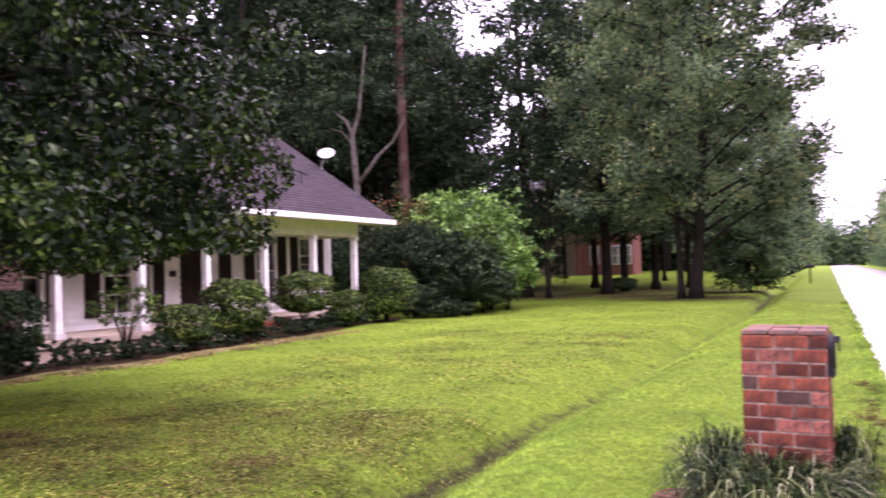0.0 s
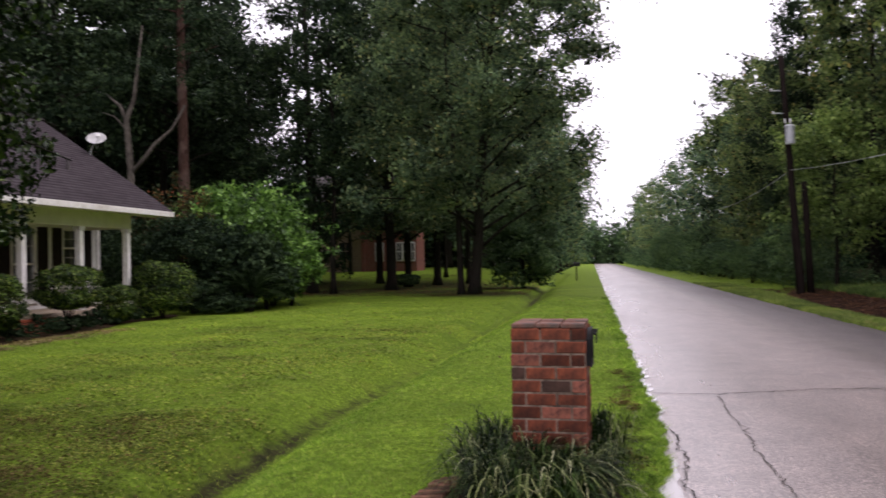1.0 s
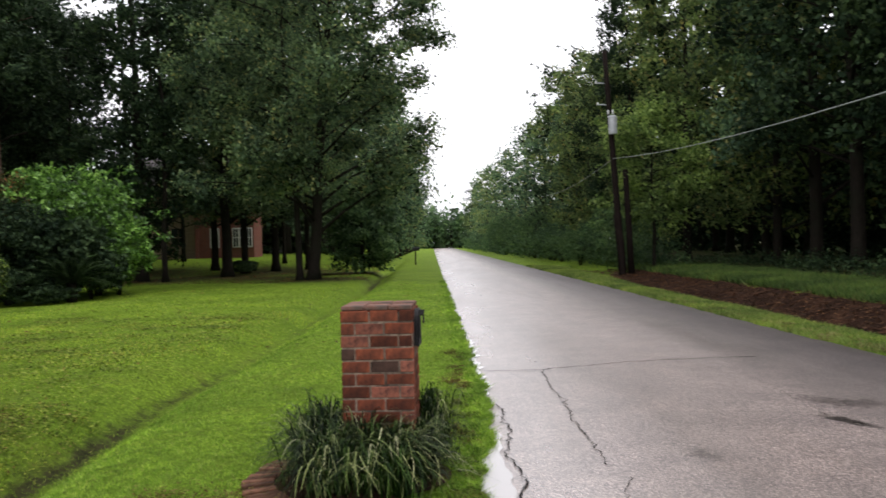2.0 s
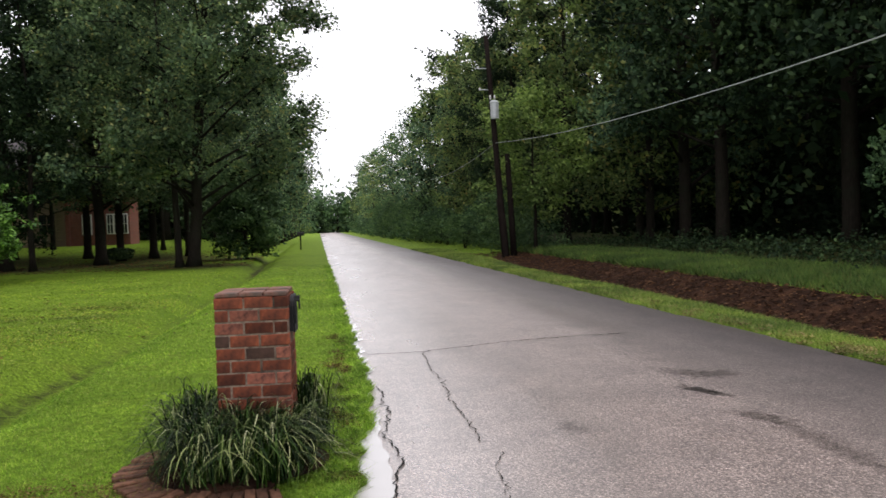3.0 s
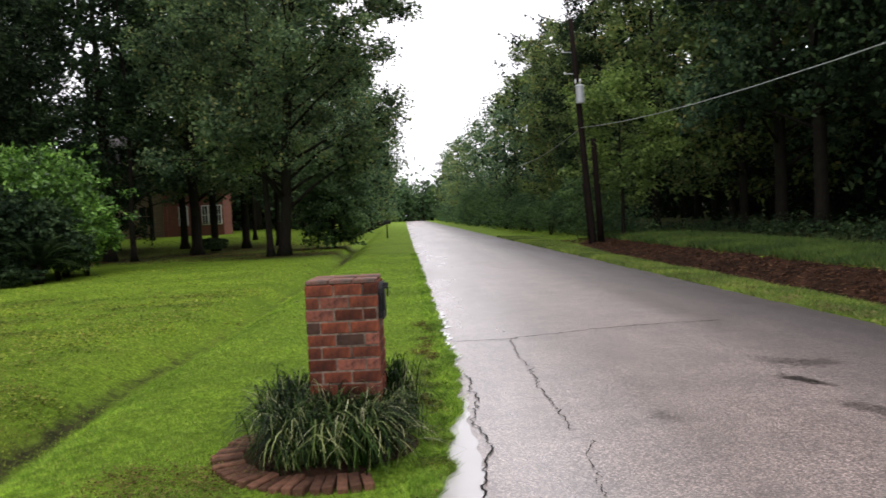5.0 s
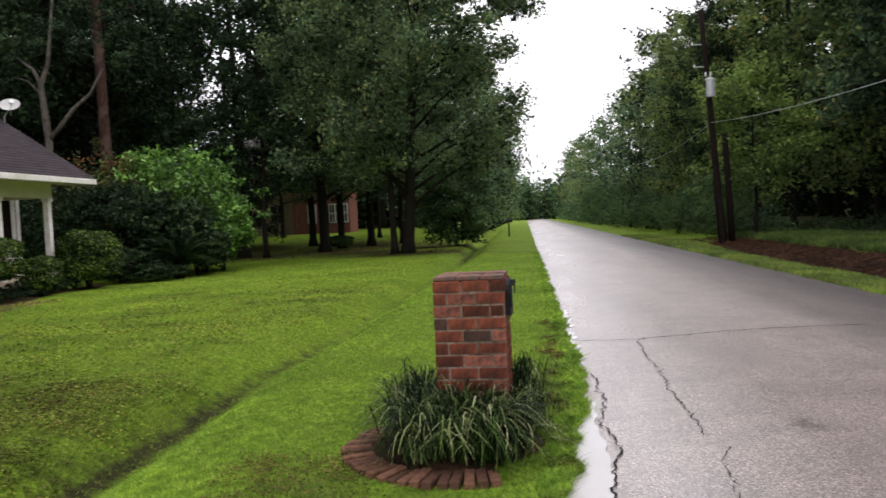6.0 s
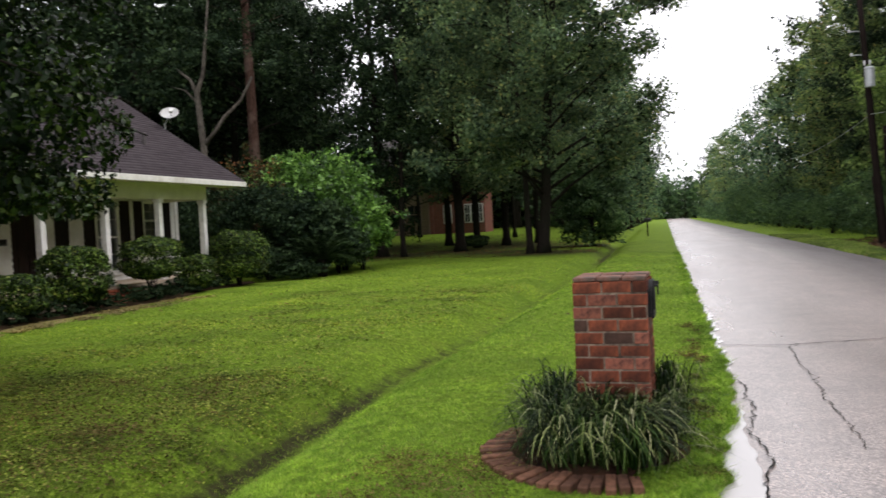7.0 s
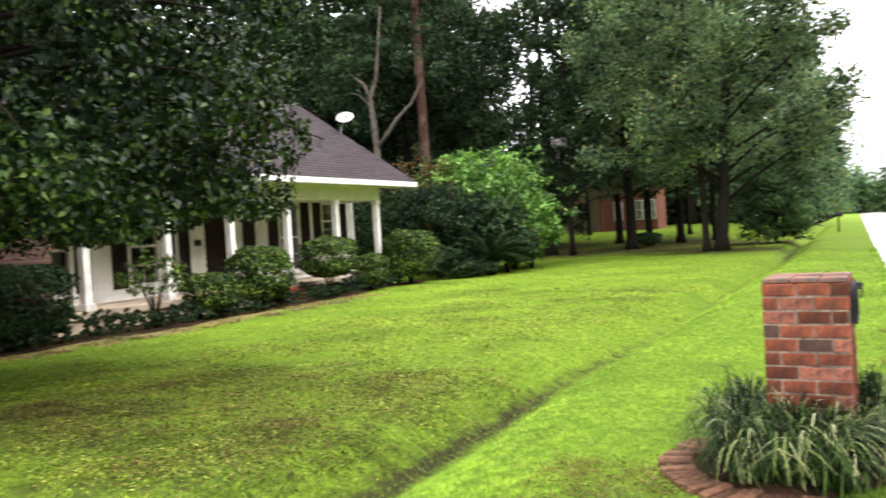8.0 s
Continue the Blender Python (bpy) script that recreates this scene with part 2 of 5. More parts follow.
YELLOW_LEAF = leaf_material("yellowing_leaf", (0.06, 0.10, 0.034), (0.135, 0.20, 0.064), (0.24, 0.31, 0.10), 0.6, 0.38, (0.3, 0.25, 0.08))
LIGHT_LEAF = leaf_material("light_young_leaf", (0.09, 0.15, 0.04), (0.18, 0.28, 0.07), (0.32, 0.43, 0.12), 0.55, 0.4)
SCRUB_LEAF = leaf_material("roadside_scrub_leaf", (0.036, 0.078, 0.034), (0.074, 0.14, 0.058), (0.13, 0.21, 0.085), 0.6, 0.3)
LIGHT_SCRUB = leaf_material("light_scrub_leaf", (0.05, 0.10, 0.04), (0.105, 0.19, 0.07), (0.19, 0.29, 0.105), 0.6, 0.32)
# near-black leaf colour: the shade inside crowns and woods, painted in
SHADE_LEAF = leaf_material("inner_shade_leaf", (0.009, 0.017, 0.009), (0.014, 0.026, 0.013), (0.022, 0.038, 0.018), 0.8, 0.1, gloss=0.03)
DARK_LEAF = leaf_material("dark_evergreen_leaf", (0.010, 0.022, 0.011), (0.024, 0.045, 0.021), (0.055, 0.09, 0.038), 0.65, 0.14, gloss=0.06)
BRIGHT_LEAF = leaf_material("bright_shrub_leaf", (0.022, 0.062, 0.012), (0.085, 0.20, 0.030), (0.25, 0.46, 0.09), 0.4, 0.3, gloss=0.35)
SHRUB_LEAF = leaf_material("clipped_shrub_leaf", (0.006, 0.016, 0.003), (0.020, 0.048, 0.007), (0.14, 0.235, 0.036), 0.42, 0.2, (0.24, 0.27, 0.06))
FROND = leaf_material("sago_frond_leaf", (0.010, 0.022, 0.006), (0.022, 0.045, 0.012), (0.04, 0.075, 0.02), 0.45, 0.1, gloss=0.15)
RED_LEAF = leaf_material("russet_shoot_leaf", (0.025, 0.04, 0.012), (0.05, 0.06, 0.018), (0.14, 0.075, 0.028), 0.55, 0.25, (0.30, 0.10, 0.04))
BARK = surface("wet_dark_bark", (0.009, 0.008, 0.006), (0.028, 0.023, 0.018), 9, 0.9, 25, 0.9, 0.03, (0.018, 0.020, 0.013), stretch=(3, 3, 0.5))
PALE_BARK = surface("pale_lichen_bark", (0.04, 0.035, 0.028), (0.135, 0.12, 0.10), 7, 0.9, 25, 0.7, 0.02, (0.05, 0.043, 0.036), stretch=(2, 2, 0.7))
PINE_BARK = surface("reddish_pine_bark", (0.03, 0.016, 0.012), (0.11, 0.062, 0.046), 6, 0.9, 18, 0.9, 0.04, (0.17, 0.12, 0.10), 0.8, stretch=(3, 3, 0.4))
BRICK = surface("red_brick", (0.10, 0.026, 0.013), (0.26, 0.072, 0.034), 14, 0.8, 90, 0.6, 0.004, (0.03, 0.012, 0.009), 4.5, per_piece=0.42)
DARK_BRICK = surface("flashed_dark_brick", (0.026, 0.015, 0.011), (0.070, 0.036, 0.026), 14, 0.75, 90, 0.5, 0.003, per_piece=0.3)
PALE_BRICK = surface("pale_washed_brick", (0.19, 0.055, 0.034), (0.34, 0.13, 0.085), 12, 0.75, 90, 0.5, 0.003, (0.08, 0.03, 0.022), 10.0, per_piece=0.2)
EDGING = surface("mossy_edging_brick", (0.05, 0.024, 0.014), (0.19, 0.09, 0.054), 12, 0.85, 80, 0.6, 0.004, (0.032, 0.027, 0.013), 5.0, per_piece=0.45)
CAP = surface("weathered_cap_brick", (0.12, 0.055, 0.040), (0.33, 0.175, 0.130), 9, 0.8, 80, 0.5, 0.003, (0.07, 0.06, 0.052), 5.0, per_piece=0.2)
MORTAR = surface("grey_mortar", (0.10, 0.075, 0.057), (0.28, 0.215, 0.165), 30, 0.9, 120, 0.6, 0.003, (0.045, 0.034, 0.027), 5.0)
BLACK_METAL = surface("black_painted_metal", (0.012, 0.012, 0.013), (0.03, 0.03, 0.03), 10, 0.62, 80, 0.1, 0.001)
WHITE = surface("white_paint", (0.62, 0.61, 0.58), (0.78, 0.77, 0.74), 6, 0.5, 40, 0.15, 0.002, (0.55, 0.53, 0.48), 2.0)
SIDING = surface("white_lap_siding", (0.70, 0.70, 0.66), (0.82, 0.81, 0.77), 4, 0.55, 50, 0.15, 0.002, (0.62, 0.6, 0.54), 1.2)
CREAM = surface("cream_ceiling_paint", (0.55, 0.52, 0.40), (0.68, 0.65, 0.52), 3, 0.6, 40, 0.1, 0.002)
SHUTTER = surface("dark_brown_shutter", (0.010, 0.007, 0.006), (0.024, 0.015, 0.013), 8, 0.7, 40, 0.2, 0.002)
DOOR = surface("dark_stained_door", (0.008, 0.005, 0.004), (0.022, 0.011, 0.008), 5, 0.7, 30, 0.2, 0.002, stretch=(3, 3, 0.4))
CONCRETE = surface("tan_concrete", (0.34, 0.27, 0.20), (0.50, 0.42, 0.33), 6, 0.8, 70, 0.4, 0.004, (0.28, 0.22, 0.16), 1.5)
ROOM = surface("dim_room_plaster", (0.10, 0.09, 0.08), (0.16, 0.15, 0.13), 3, 0.9)
TAN_WALL = surface("tan_board_wall", (0.22, 0.16, 0.11), (0.34, 0.26, 0.19), 3, 0.8, 30, 0.3, 0.005, stretch=(0.4, 0.4, 6))
WING_BRICK = brick_wall_material("brown_red_wing_brick", (0.10, 0.05, 0.038), (0.06, 0.03, 0.024), (0.13, 0.11, 0.095))
HOUSE_BRICK = brick_wall_material("red_house_brick", (0.24, 0.062, 0.038), (0.16, 0.04, 0.026), (0.16, 0.12, 0.10))
DARK_ROOF = surface("dark_roof", (0.05, 0.045, 0.045), (0.09, 0.08, 0.08), 20, 0.8, 60, 0.5, 0.01)
DISH = surface("light_grey_dish", (0.62, 0.62, 0.6), (0.76, 0.76, 0.74), 4, 0.5)
POLE = surface("weathered_pole_wood", (0.010, 0.007, 0.006), (0.024, 0.018, 0.015), 8, 0.9, 30, 0.6, 0.01, stretch=(4, 4, 0.3))
STEEL = surface("galvanised_grey", (0.38, 0.40, 0.41), (0.55, 0.57, 0.58), 5, 0.45, 60, 0.1, 0.001, metal=0.2)
CABLE = surface("pale_cable_sheath", (0.22, 0.24, 0.23), (0.34, 0.36, 0.35), 10, 0.5)
SOIL = surface("dark_ditch_soil", (0.012, 0.007, 0.005), (0.055, 0.028, 0.018), 9, 0.95, 25, 1.0, 0.06, (0.085, 0.042, 0.024), 2.5)
CRACK = surface("crack_shadow", (0.008, 0.008, 0.008), (0.02, 0.019, 0.018), 30, 0.9)
LITTER = leaf_material("fallen_leaf", (0.035, 0.016, 0.009), (0.10, 0.046, 0.022), (0.20, 0.10, 0.045), 0.7, 0.1)
DRY_STRAW = surface("dry_tan_straw", (0.10, 0.085, 0.03), (0.30, 0.24, 0.11), 22, 0.95, 60, 0.8, 0.012, (0.09, 0.12, 0.025), 4.0)
STRAW = surface("pine_straw_bed", (0.014, 0.010, 0.006), (0.06, 0.038, 0.02), 25, 0.95, 60, 0.9, 0.02, (0.025, 0.02, 0.009), 1.0)


def water_material():
    m, n, l, b = shader("puddle_water")
    # pale base colour stands in for the bright sky mirrored in the water
    b.inputs["Base Color"].default_value = (0.36, 0.345, 0.33, 1)
    b.inputs["Roughness"].default_value = 0.10
    b.inputs["Specular IOR Level"].default_value = 0.7
    bump(n, l, noise_tex(n, l, 30, 2), 0.05, 0.004, b)
    return m


WATER = water_material()


# ---- building helpers ----
def link(name, me, material, parent=None, label=""):
    if material is not None and not me.materials:
        me.materials.append(material)
    ob = new(name, me)
    if parent is not None:
        ob.parent = parent
    if label:
        tagged(ob, label)
    return ob


def part(name, bm, material, parent, label=""):
    me = bpy.data.meshes.new(name)
    bm.to_mesh(me)
    bm.free()
    return link(name, me, material, parent, label)


def data(name, verts, faces, smooth=False):
    me = bpy.data.meshes.new(name)
    me.from_pydata([tuple(v) for v in verts], [], faces)
    if smooth:
        me.polygons.foreach_set("use_smooth", [True] * len(me.polygons))
    me.update()
    return me


def fast(name, co, tris):
    """A mesh of triangles from arrays."""
    me = bpy.data.meshes.new(name)
    me.vertices.add(len(co))
    me.vertices.foreach_set("co", np.ascontiguousarray(co, dtype=np.float32).ravel())
    me.loops.add(tris.size)
    me.loops.foreach_set("vertex_index", np.ascontiguousarray(tris, dtype=np.int32).ravel())
    me.polygons.add(len(tris))
    me.polygons.foreach_set("loop_start", np.arange(0, tris.size, 3, dtype=np.int32))
    me.update(calc_edges=True)
    return me


def thing(name, label, category, at=(0, 0, 0), group="", kind=""):
    ob = new(name)
    ob.empty_display_size = 0.2
    ob.location = at
    return tagged(ob, label, category, group, kind)


def box(bm, x0, x1, y0, y1, z0, z1, bevel=0.0):
    made = bmesh.ops.create_cube(bm, size=1.0, matrix=Matrix.Translation(((x0 + x1) / 2, (y0 + y1) / 2, (z0 + z1) / 2)) @ Matrix.Diagonal((x1 - x0, y1 - y0, z1 - z0, 1)))
    if bevel:
        edges = list({e for v in made["verts"] for e in v.link_edges})
        bmesh.ops.bevel(bm, geom=edges, offset=bevel, segments=1, affect="EDGES")
    return bm


def boxes(*rows, bevel=0.0):
    bm = bmesh.new()
    for r in rows:
        box(bm, *r, bevel=bevel)
    return bm


def tube(verts, faces, path, sides=8):
    """Adds a tapered tube along path, rows of (point, radius)."""
    start = len(verts)
    for i, (p, r) in enumerate(path):
        a = Vector(path[max(i - 1, 0)][0])
        b = Vector(path[min(i + 1, len(path) - 1)][0])
        d = (b - a).normalized()
        u = d.cross(Vector((0, 0, 1)) if abs(d.z) < 0.9 else Vector((1, 0, 0))).normalized()
        w = d.cross(u)
        for k in range(sides):
            t = 2 * math.pi * k / sides
            verts.append(tuple(Vector(p) + r * (math.cos(t) * u + math.sin(t) * w)))
    for i in range(len(path) - 1):
        for k in range(sides):
            a, b = start + i * sides + k, start + i * sides + (k + 1) % sides
            faces.append((a, b, b + sides, a + sides))
    faces.append(tuple(start + k for k in reversed(range(sides))))
    faces.append(tuple(start + (len(path) - 1) * sides + k for k in range(sides)))


def tube_mesh(name, path, sides=8):
    v, f = [], []
    tube(v, f, path, sides)
    return data(name, v, f, True)


def unit(v):
    return v / np.maximum(np.linalg.norm(v, axis=1, keepdims=True), 1e-6)


def clump_points(rng, centre, n, radius, squash=0.72):
    """Points thick near the skin of an uneven lump, and the way out of it at each."""
    w = unit(rng.normal(0, 1, (n, 3)))
    ph = rng.uniform(0, 6.28, 3)
    r = radius * (1 - np.abs(rng.normal(0, 0.22, n))) * (1 + 0.22 * np.sin(4 * w[:, 0] + ph[0]) * np.cos(3 * w[:, 1] + ph[1]) + 0.12 * np.sin(7 * w[:, 2] + ph[2]))
    return centre + w * r[:, None] * np.array((1, 1, squash)), w


def leaf_mesh(name, rng, pts, size, width=0.55, flat=0.7, droop=0.25, out=None):
    """One folded leaf of two triangles at each point; flat: how level the leaves lie."""
    n = len(pts)
    length = size * rng.uniform(0.65, 1.3, (n, 1))
    nor = unit(rng.normal(0, 1, (n, 3)) * (1 - flat) * 0.7 + (0, 0, flat) + (0 if out is None else 0.9 * out))
    d = unit(unit(np.cross(nor, rng.normal(0, 1, (n, 3)))) + (0, 0, -droop))
    side = unit(np.cross(d, nor))
    nor = np.cross(side, d)
    a = pts - d * length * 0.5
    mid = a + d * length * 0.42
    lift = nor * length * 0.10
    co = np.stack([a, mid + side * length * width * 0.5 + lift, mid - side * length * width * 0.5 + lift, a + d * length - np.array((0, 0, 0.08)) * length], 1).reshape(-1, 3)
    base = np.arange(n)[:, None, None] * 4
    tris = (base + np.array([[[0, 1, 3], [0, 3, 2]]])).reshape(-1, 3)
    return fast(name, co, tris)


def blade_mesh(name, rng, x, y, z, height, width, lean=0.5):
    """One upright blade of one triangle at each place."""
    n = len(x)
    a = rng.uniform(0, 2 * math.pi, n)
    h = height * rng.uniform(0.5, 1.25, n)
    w = width * rng.uniform(0.6, 1.3, n)
    dx, dy = np.cos(a) * w, np.sin(a) * w
    lx, ly = rng.normal(0, lean, n) * h, rng.normal(0, lean, n) * h
    co = np.stack([np.stack([x - dx, y - dy, z - 0.01], 1), np.stack([x + dx, y + dy, z - 0.01], 1), np.stack([x + lx, y + ly, z + h], 1)], 1).reshape(-1, 3)
    return fast(name, co, np.arange(3 * n).reshape(-1, 3))


def bough_points(rng, centre, n, radius, squash=0.6):
    """Leaves of one bough: many small ragged sprays, and the way out of it at each leaf."""
    k = max(5, n // 24)
    c = unit(rng.normal(0, 1, (k, 3))) * (rng.uniform(0, 1, (k, 1)) ** 0.45) * rng.uniform(0.8, 1.2, (k, 1))
    i = rng.integers(0, k, n)
    q = c[i] + rng.normal(0, 0.16, (n, 3))
    return centre + q * radius * np.array((1, 1, squash)), unit(q)


def spray_leaves(rng, centres, radii, per):
    """Leaves in flat ragged sprays round the centres, drooping at their rims."""
    count = np.maximum(3, (per * rng.uniform(0.5, 1.5, len(centres)) * (radii / radii.mean()) ** 2).astype(int))
    i = np.repeat(np.arange(len(centres)), count)
    g = rng.normal(0, 0.5, (len(i), 3)) * radii[i][:, None]
    g[:, 2] = 0.75 * g[:, 2] - 0.14 * np.hypot(g[:, 0], g[:, 1])
    return centres[i] + g


def tree(name, label, at, seed, H, r0, base, spread, limbs, leaf_mat, bark, leaf=0.2, per=300, bough=1.1, rise=0.4, shape="round", lean=(0, 0), group="", flat=0.34, inner=26):
    """A tapered trunk with limbs, twigs along the limbs and leafy sprays along the twigs. base: where the crown starts, as a share of the height."""
    rng = np.random.default_rng(seed)
    root = thing(name, label, "tree", at, group)
    v, f, centres, radii, core = [], [], [], [], []
    wob = rng.normal(0, 0.012 * H, (9, 2)) * np.linspace(0, 1, 9)[:, None]

    def axis(t):
        k = min(int(t * 8), 7)
        w = wob[k] + (wob[k + 1] - wob[k]) * (t * 8 - k)
        return Vector((w[0] + lean[0] * t, w[1] + lean[1] * t, H * t))

    def twigs(at_limb, az, count, reach):
        for _ in range(count):
            p = at_limb(rng.uniform(0.28, 1.0) ** 0.8)
            a = az + rng.choice((-1, 1)) * rng.uniform(0.2, 1.5)
            L = reach * rng.uniform(0.6, 1.5)
            e = rng.uniform(-0.45, 0.95)
            tip = p + Vector((math.cos(a), math.sin(a), e)) * L
            mid = p.lerp(tip, 0.5) + Vector((0, 0, 0.08 * L))
            if leaf < 0.3:
                tube(v, f, [(p, 0.014 * bough), (mid, 0.010 * bough), (tip, 0.005)], 3)
            for s in (0.4, 0.72, 1.0):
                q = (p.lerp(mid, 2 * s) if s < 0.5 else mid.lerp(tip, 2 * s - 1)) + Vector(rng.normal(0, 0.10 * bough, 3))
                centres.append(tuple(q))
                radii.append(bough * rng.uniform(0.3, 0.62))
            core.append(np.array(p.lerp(tip, 0.35)) + rng.normal(0, 0.25, (max(inner // 5, 1), 3)) * bough * np.array((1, 1, 0.6)))

    tube(v, f, [(axis(t), r0 * (1.45 if t == 0 else 1.0) * (1 - 0.86 * t)) for t in (0, 0.03, 0.12, 0.25, 0.4, 0.55, 0.7, 0.85, 1.0)], 10)
    for i in range(limbs):
        u = (i + 0.5) / limbs
        t = base + (1 - base) * u
        prof = {"round": math.sin(math.pi * min(0.14 + 0.84 * u, 1)) ** 0.6, "cone": 1.05 - 0.8 * u, "column": 0.9 if u < 0.8 else 0.6}[shape]
        L = max(spread * prof * rng.uniform(0.62, 1.12) - bough * 0.6, 0.6)
        az = 2.39996 * i + rng.normal(0, 0.35)
        out = Vector((math.cos(az), math.sin(az), 0))
        p0 = axis(t * 0.97)
        e = rise * rng.uniform(0.4, 1.5) + 0.35 * u * rise
        path = []
        for s in (0, 0.33, 0.67, 1.0):
            p = p0 + out * (L * s) + Vector((0, 0, L * (e * s - 0.35 * e * s * s)))
            p += Vector(rng.normal(0, 0.04 * L * s, 3))
            path.append((p, max(r0 * 0.34 * (1.05 - t) * (1 - 0.8 * s), 0.012)))
        tube(v, f, path, 4)

        def at_limb(s, path=path):
            k = min(int(s * 3), 2)
            return path[k][0].lerp(path[k + 1][0], s * 3 - k)

        twigs(at_limb, az, max(3, int(2.2 + 1.5 * L / bough)), bough)
    twigs(lambda s: axis(0.88 + 0.12 * s), rng.uniform(0, 6), 8, bough * 0.7)
    P = spray_leaves(rng, np.array(centres), np.array(radii), per * 0.1)
    link("trunk", data("trunk", v, f, True), bark, root)
    link("crown", leaf_mesh("crown", rng, P[P[:, 2] > 0.06], leaf, 0.62, flat), leaf_mat, root)
    # dark leaves stand for the shade in the hollows of the crown
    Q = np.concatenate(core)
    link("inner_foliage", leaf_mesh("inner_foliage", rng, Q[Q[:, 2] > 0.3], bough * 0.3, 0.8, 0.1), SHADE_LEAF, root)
    return root


def shrub(name, label, at, seed, rx, ry, h, leaf_mat, leaf=0.07, n=6000, clipped=True, group="", skirt=0.15, category="shrub"):
    """A bush: stems that fork from the base, and leaves thick on an uneven round outline."""
    rng = np.random.default_rng(seed)
    root = thing(name, label, category, at, group)
    v, f = [], []
    for i in range(9 if h > 0.6 else 0):
        a = rng.uniform(0, 6.28)
        d = Vector((math.cos(a) * rx, math.sin(a) * ry, 0)) * rng.uniform(0.3, 0.75)
        p1 = Vector((d.x * 0.25, d.y * 0.25, h * 0.3))
        tube(v, f, [((d.x * 0.08, d.y * 0.08, 0), 0.022), (p1, 0.016), (Vector((d.x, d.y, h * rng.uniform(0.6, 0.9))), 0.006)], 5)
    if v:
        link("stem", data("stem", v, f, True), BARK, root)
    n = int(1.35 * n) if clipped else n
    w = unit(rng.normal(0, 1, (n, 3)))
    if clipped:
        ph = rng.uniform(0, 6.28, 4)
        lump = 1 + 0.09 * np.sin(4.3 * w[:, 0] + ph[0]) * np.cos(3.7 * w[:, 1] + ph[1]) + 0.07 * np.sin(8 * w[:, 2] + 6 * w[:, 0] + ph[2]) + 0.05 * np.sin(13 * w[:, 1] + 9 * w[:, 2] + ph[3]) + rng.normal(0, 0.035, n)
        q = w * (lump * (1 - np.abs(rng.normal(0, 0.13, n))))[:, None]
        q = np.sign(q) * np.abs(q) ** np.array((0.9, 0.9, 0.62))
    else:
        k = max(10, n // 26)
        c = unit(rng.normal(0, 1, (k, 3)) + (0, 0, 0.15)) * rng.uniform(0.25, 1.0, (k, 1)) ** 0.4
        i = rng.integers(0, k, n)
        q = c[i] * (1 + 0.12 * rng.normal(0, 1, k)[i])[:, None] + rng.normal(0, 0.062, (n, 3))
    zc = h * (0.5 + skirt / 2)
    P = q * np.array((rx, ry, h - zc)) + np.array((0, 0, zc))
    up = P[:, 2] > 0.03
    link("foliage", leaf_mesh("foliage", rng, P[up], leaf, flat=0.35, out=(0.6 if clipped else 0.35) * w[up]), leaf_mat, root)
    return root


# ---- ground, road, verges ----
def bend(y):
    """How far the road has drifted sideways at y."""
    return -0.012 * np.maximum(0, np.asarray(y, dtype=float) - 8)


def smooth(t):
    t = np.clip(t, 0, 1)
    return t * t * (3 - 2 * t)


def swale(y):
    return np.interp(y, [0, 6, 10, 13, 18, 23, 34, 45, 60, 90], [-3.25, -3.3, -3.34, -3.2, -3.1, -3.1, -2.95, -3.25, -3.6, -4.0])


def wave(x, y, a):
    return np.sin(x * 1.7 * a + 0.6 * y * a) * np.cos(y * 1.3 * a - 0.4 * x * a)


def road_left(y):
    """The ragged edge of the asphalt beside the lawn."""
    return 0.41 + bend(y) + 0.03 * wave(y, 1, 1.1) + 0.034 * wave(y, 2, 3.7) + 0.03 * wave(y, 5, 8.3) - 0.19 * np.exp(-((y - 5.2) / 1.3) ** 2) - 0.2 * np.exp(-((y - 4.2) / 0.5) ** 2)


def road_right(y):
    return 5.6 + bend(y) + 0.04 * wave(y, 3, 0.7) + 0.03 * wave(y, 7, 2.9)


def height(x, y):
    x, y = np.asarray(x, dtype=float), np.asarray(y, dtype=float)
    xr = x - bend(y)
    z = 0.02 * wave(x, y, 0.6) + 0.008 * wave(x, y, 3.1)
    z = z * smooth((0.35 - xr) / 1.0) + z * smooth((xr - 5.6) / 1.0)
    d = (x - swale(y)) / np.where(x > swale(y), 0.52, 0.38)
    z = z - 0.32 * np.exp(-d * d) * smooth((95 - y) / 10)
    z = z + 0.85 * smooth((y - 46) / 18) * smooth((-xr - 5) / 6)
    right = np.interp(xr, [5.6, 6.0, 6.9, 7.4, 8.0, 8.6, 9.6, 10.2, 13, 16, 40], [0.0, -0.01, -0.10, -0.32, -0.55, -0.42, -0.02, 0.04, 0.08, 0.2, 0.6])
    right = np.where(xr < 10, right * np.interp(y, [29, 35.5], [1.0, 0.22]), right)
    z = np.where(xr > 5.6, z + right, z)
    lump = 0.05 * wave(x, y, 4.3) + 0.035 * wave(y, x, 7.9) + 0.02 * wave(x + 3, y, 13.0)
    z = z + np.where((xr > 7.0) & (xr < 10.0), lump * smooth((xr - 7.0) / 0.6) * smooth((10.0 - xr) / 0.8), 0)
    return np.where((x > road_left(y) + 0.02) & (x < road_right(y) - 0.03), -0.09, z)


def axis_steps(*runs):
    out = []
    for a, b, s in runs:
        out += list(np.arange(a, b, s))
    return np.array(out + [runs[-1][1]])


def build_ground():
    xs = axis_steps((-400, -60, 40), (-60, -16, 2.0), (-16, -6, 0.5), (-6, 0.1, 0.12), (0.1, 0.7, 0.04), (0.7, 5.5, 1.0), (5.5, 10.4, 0.12), (10.4, 18, 0.5), (18, 60, 3.0), (60, 400, 40))
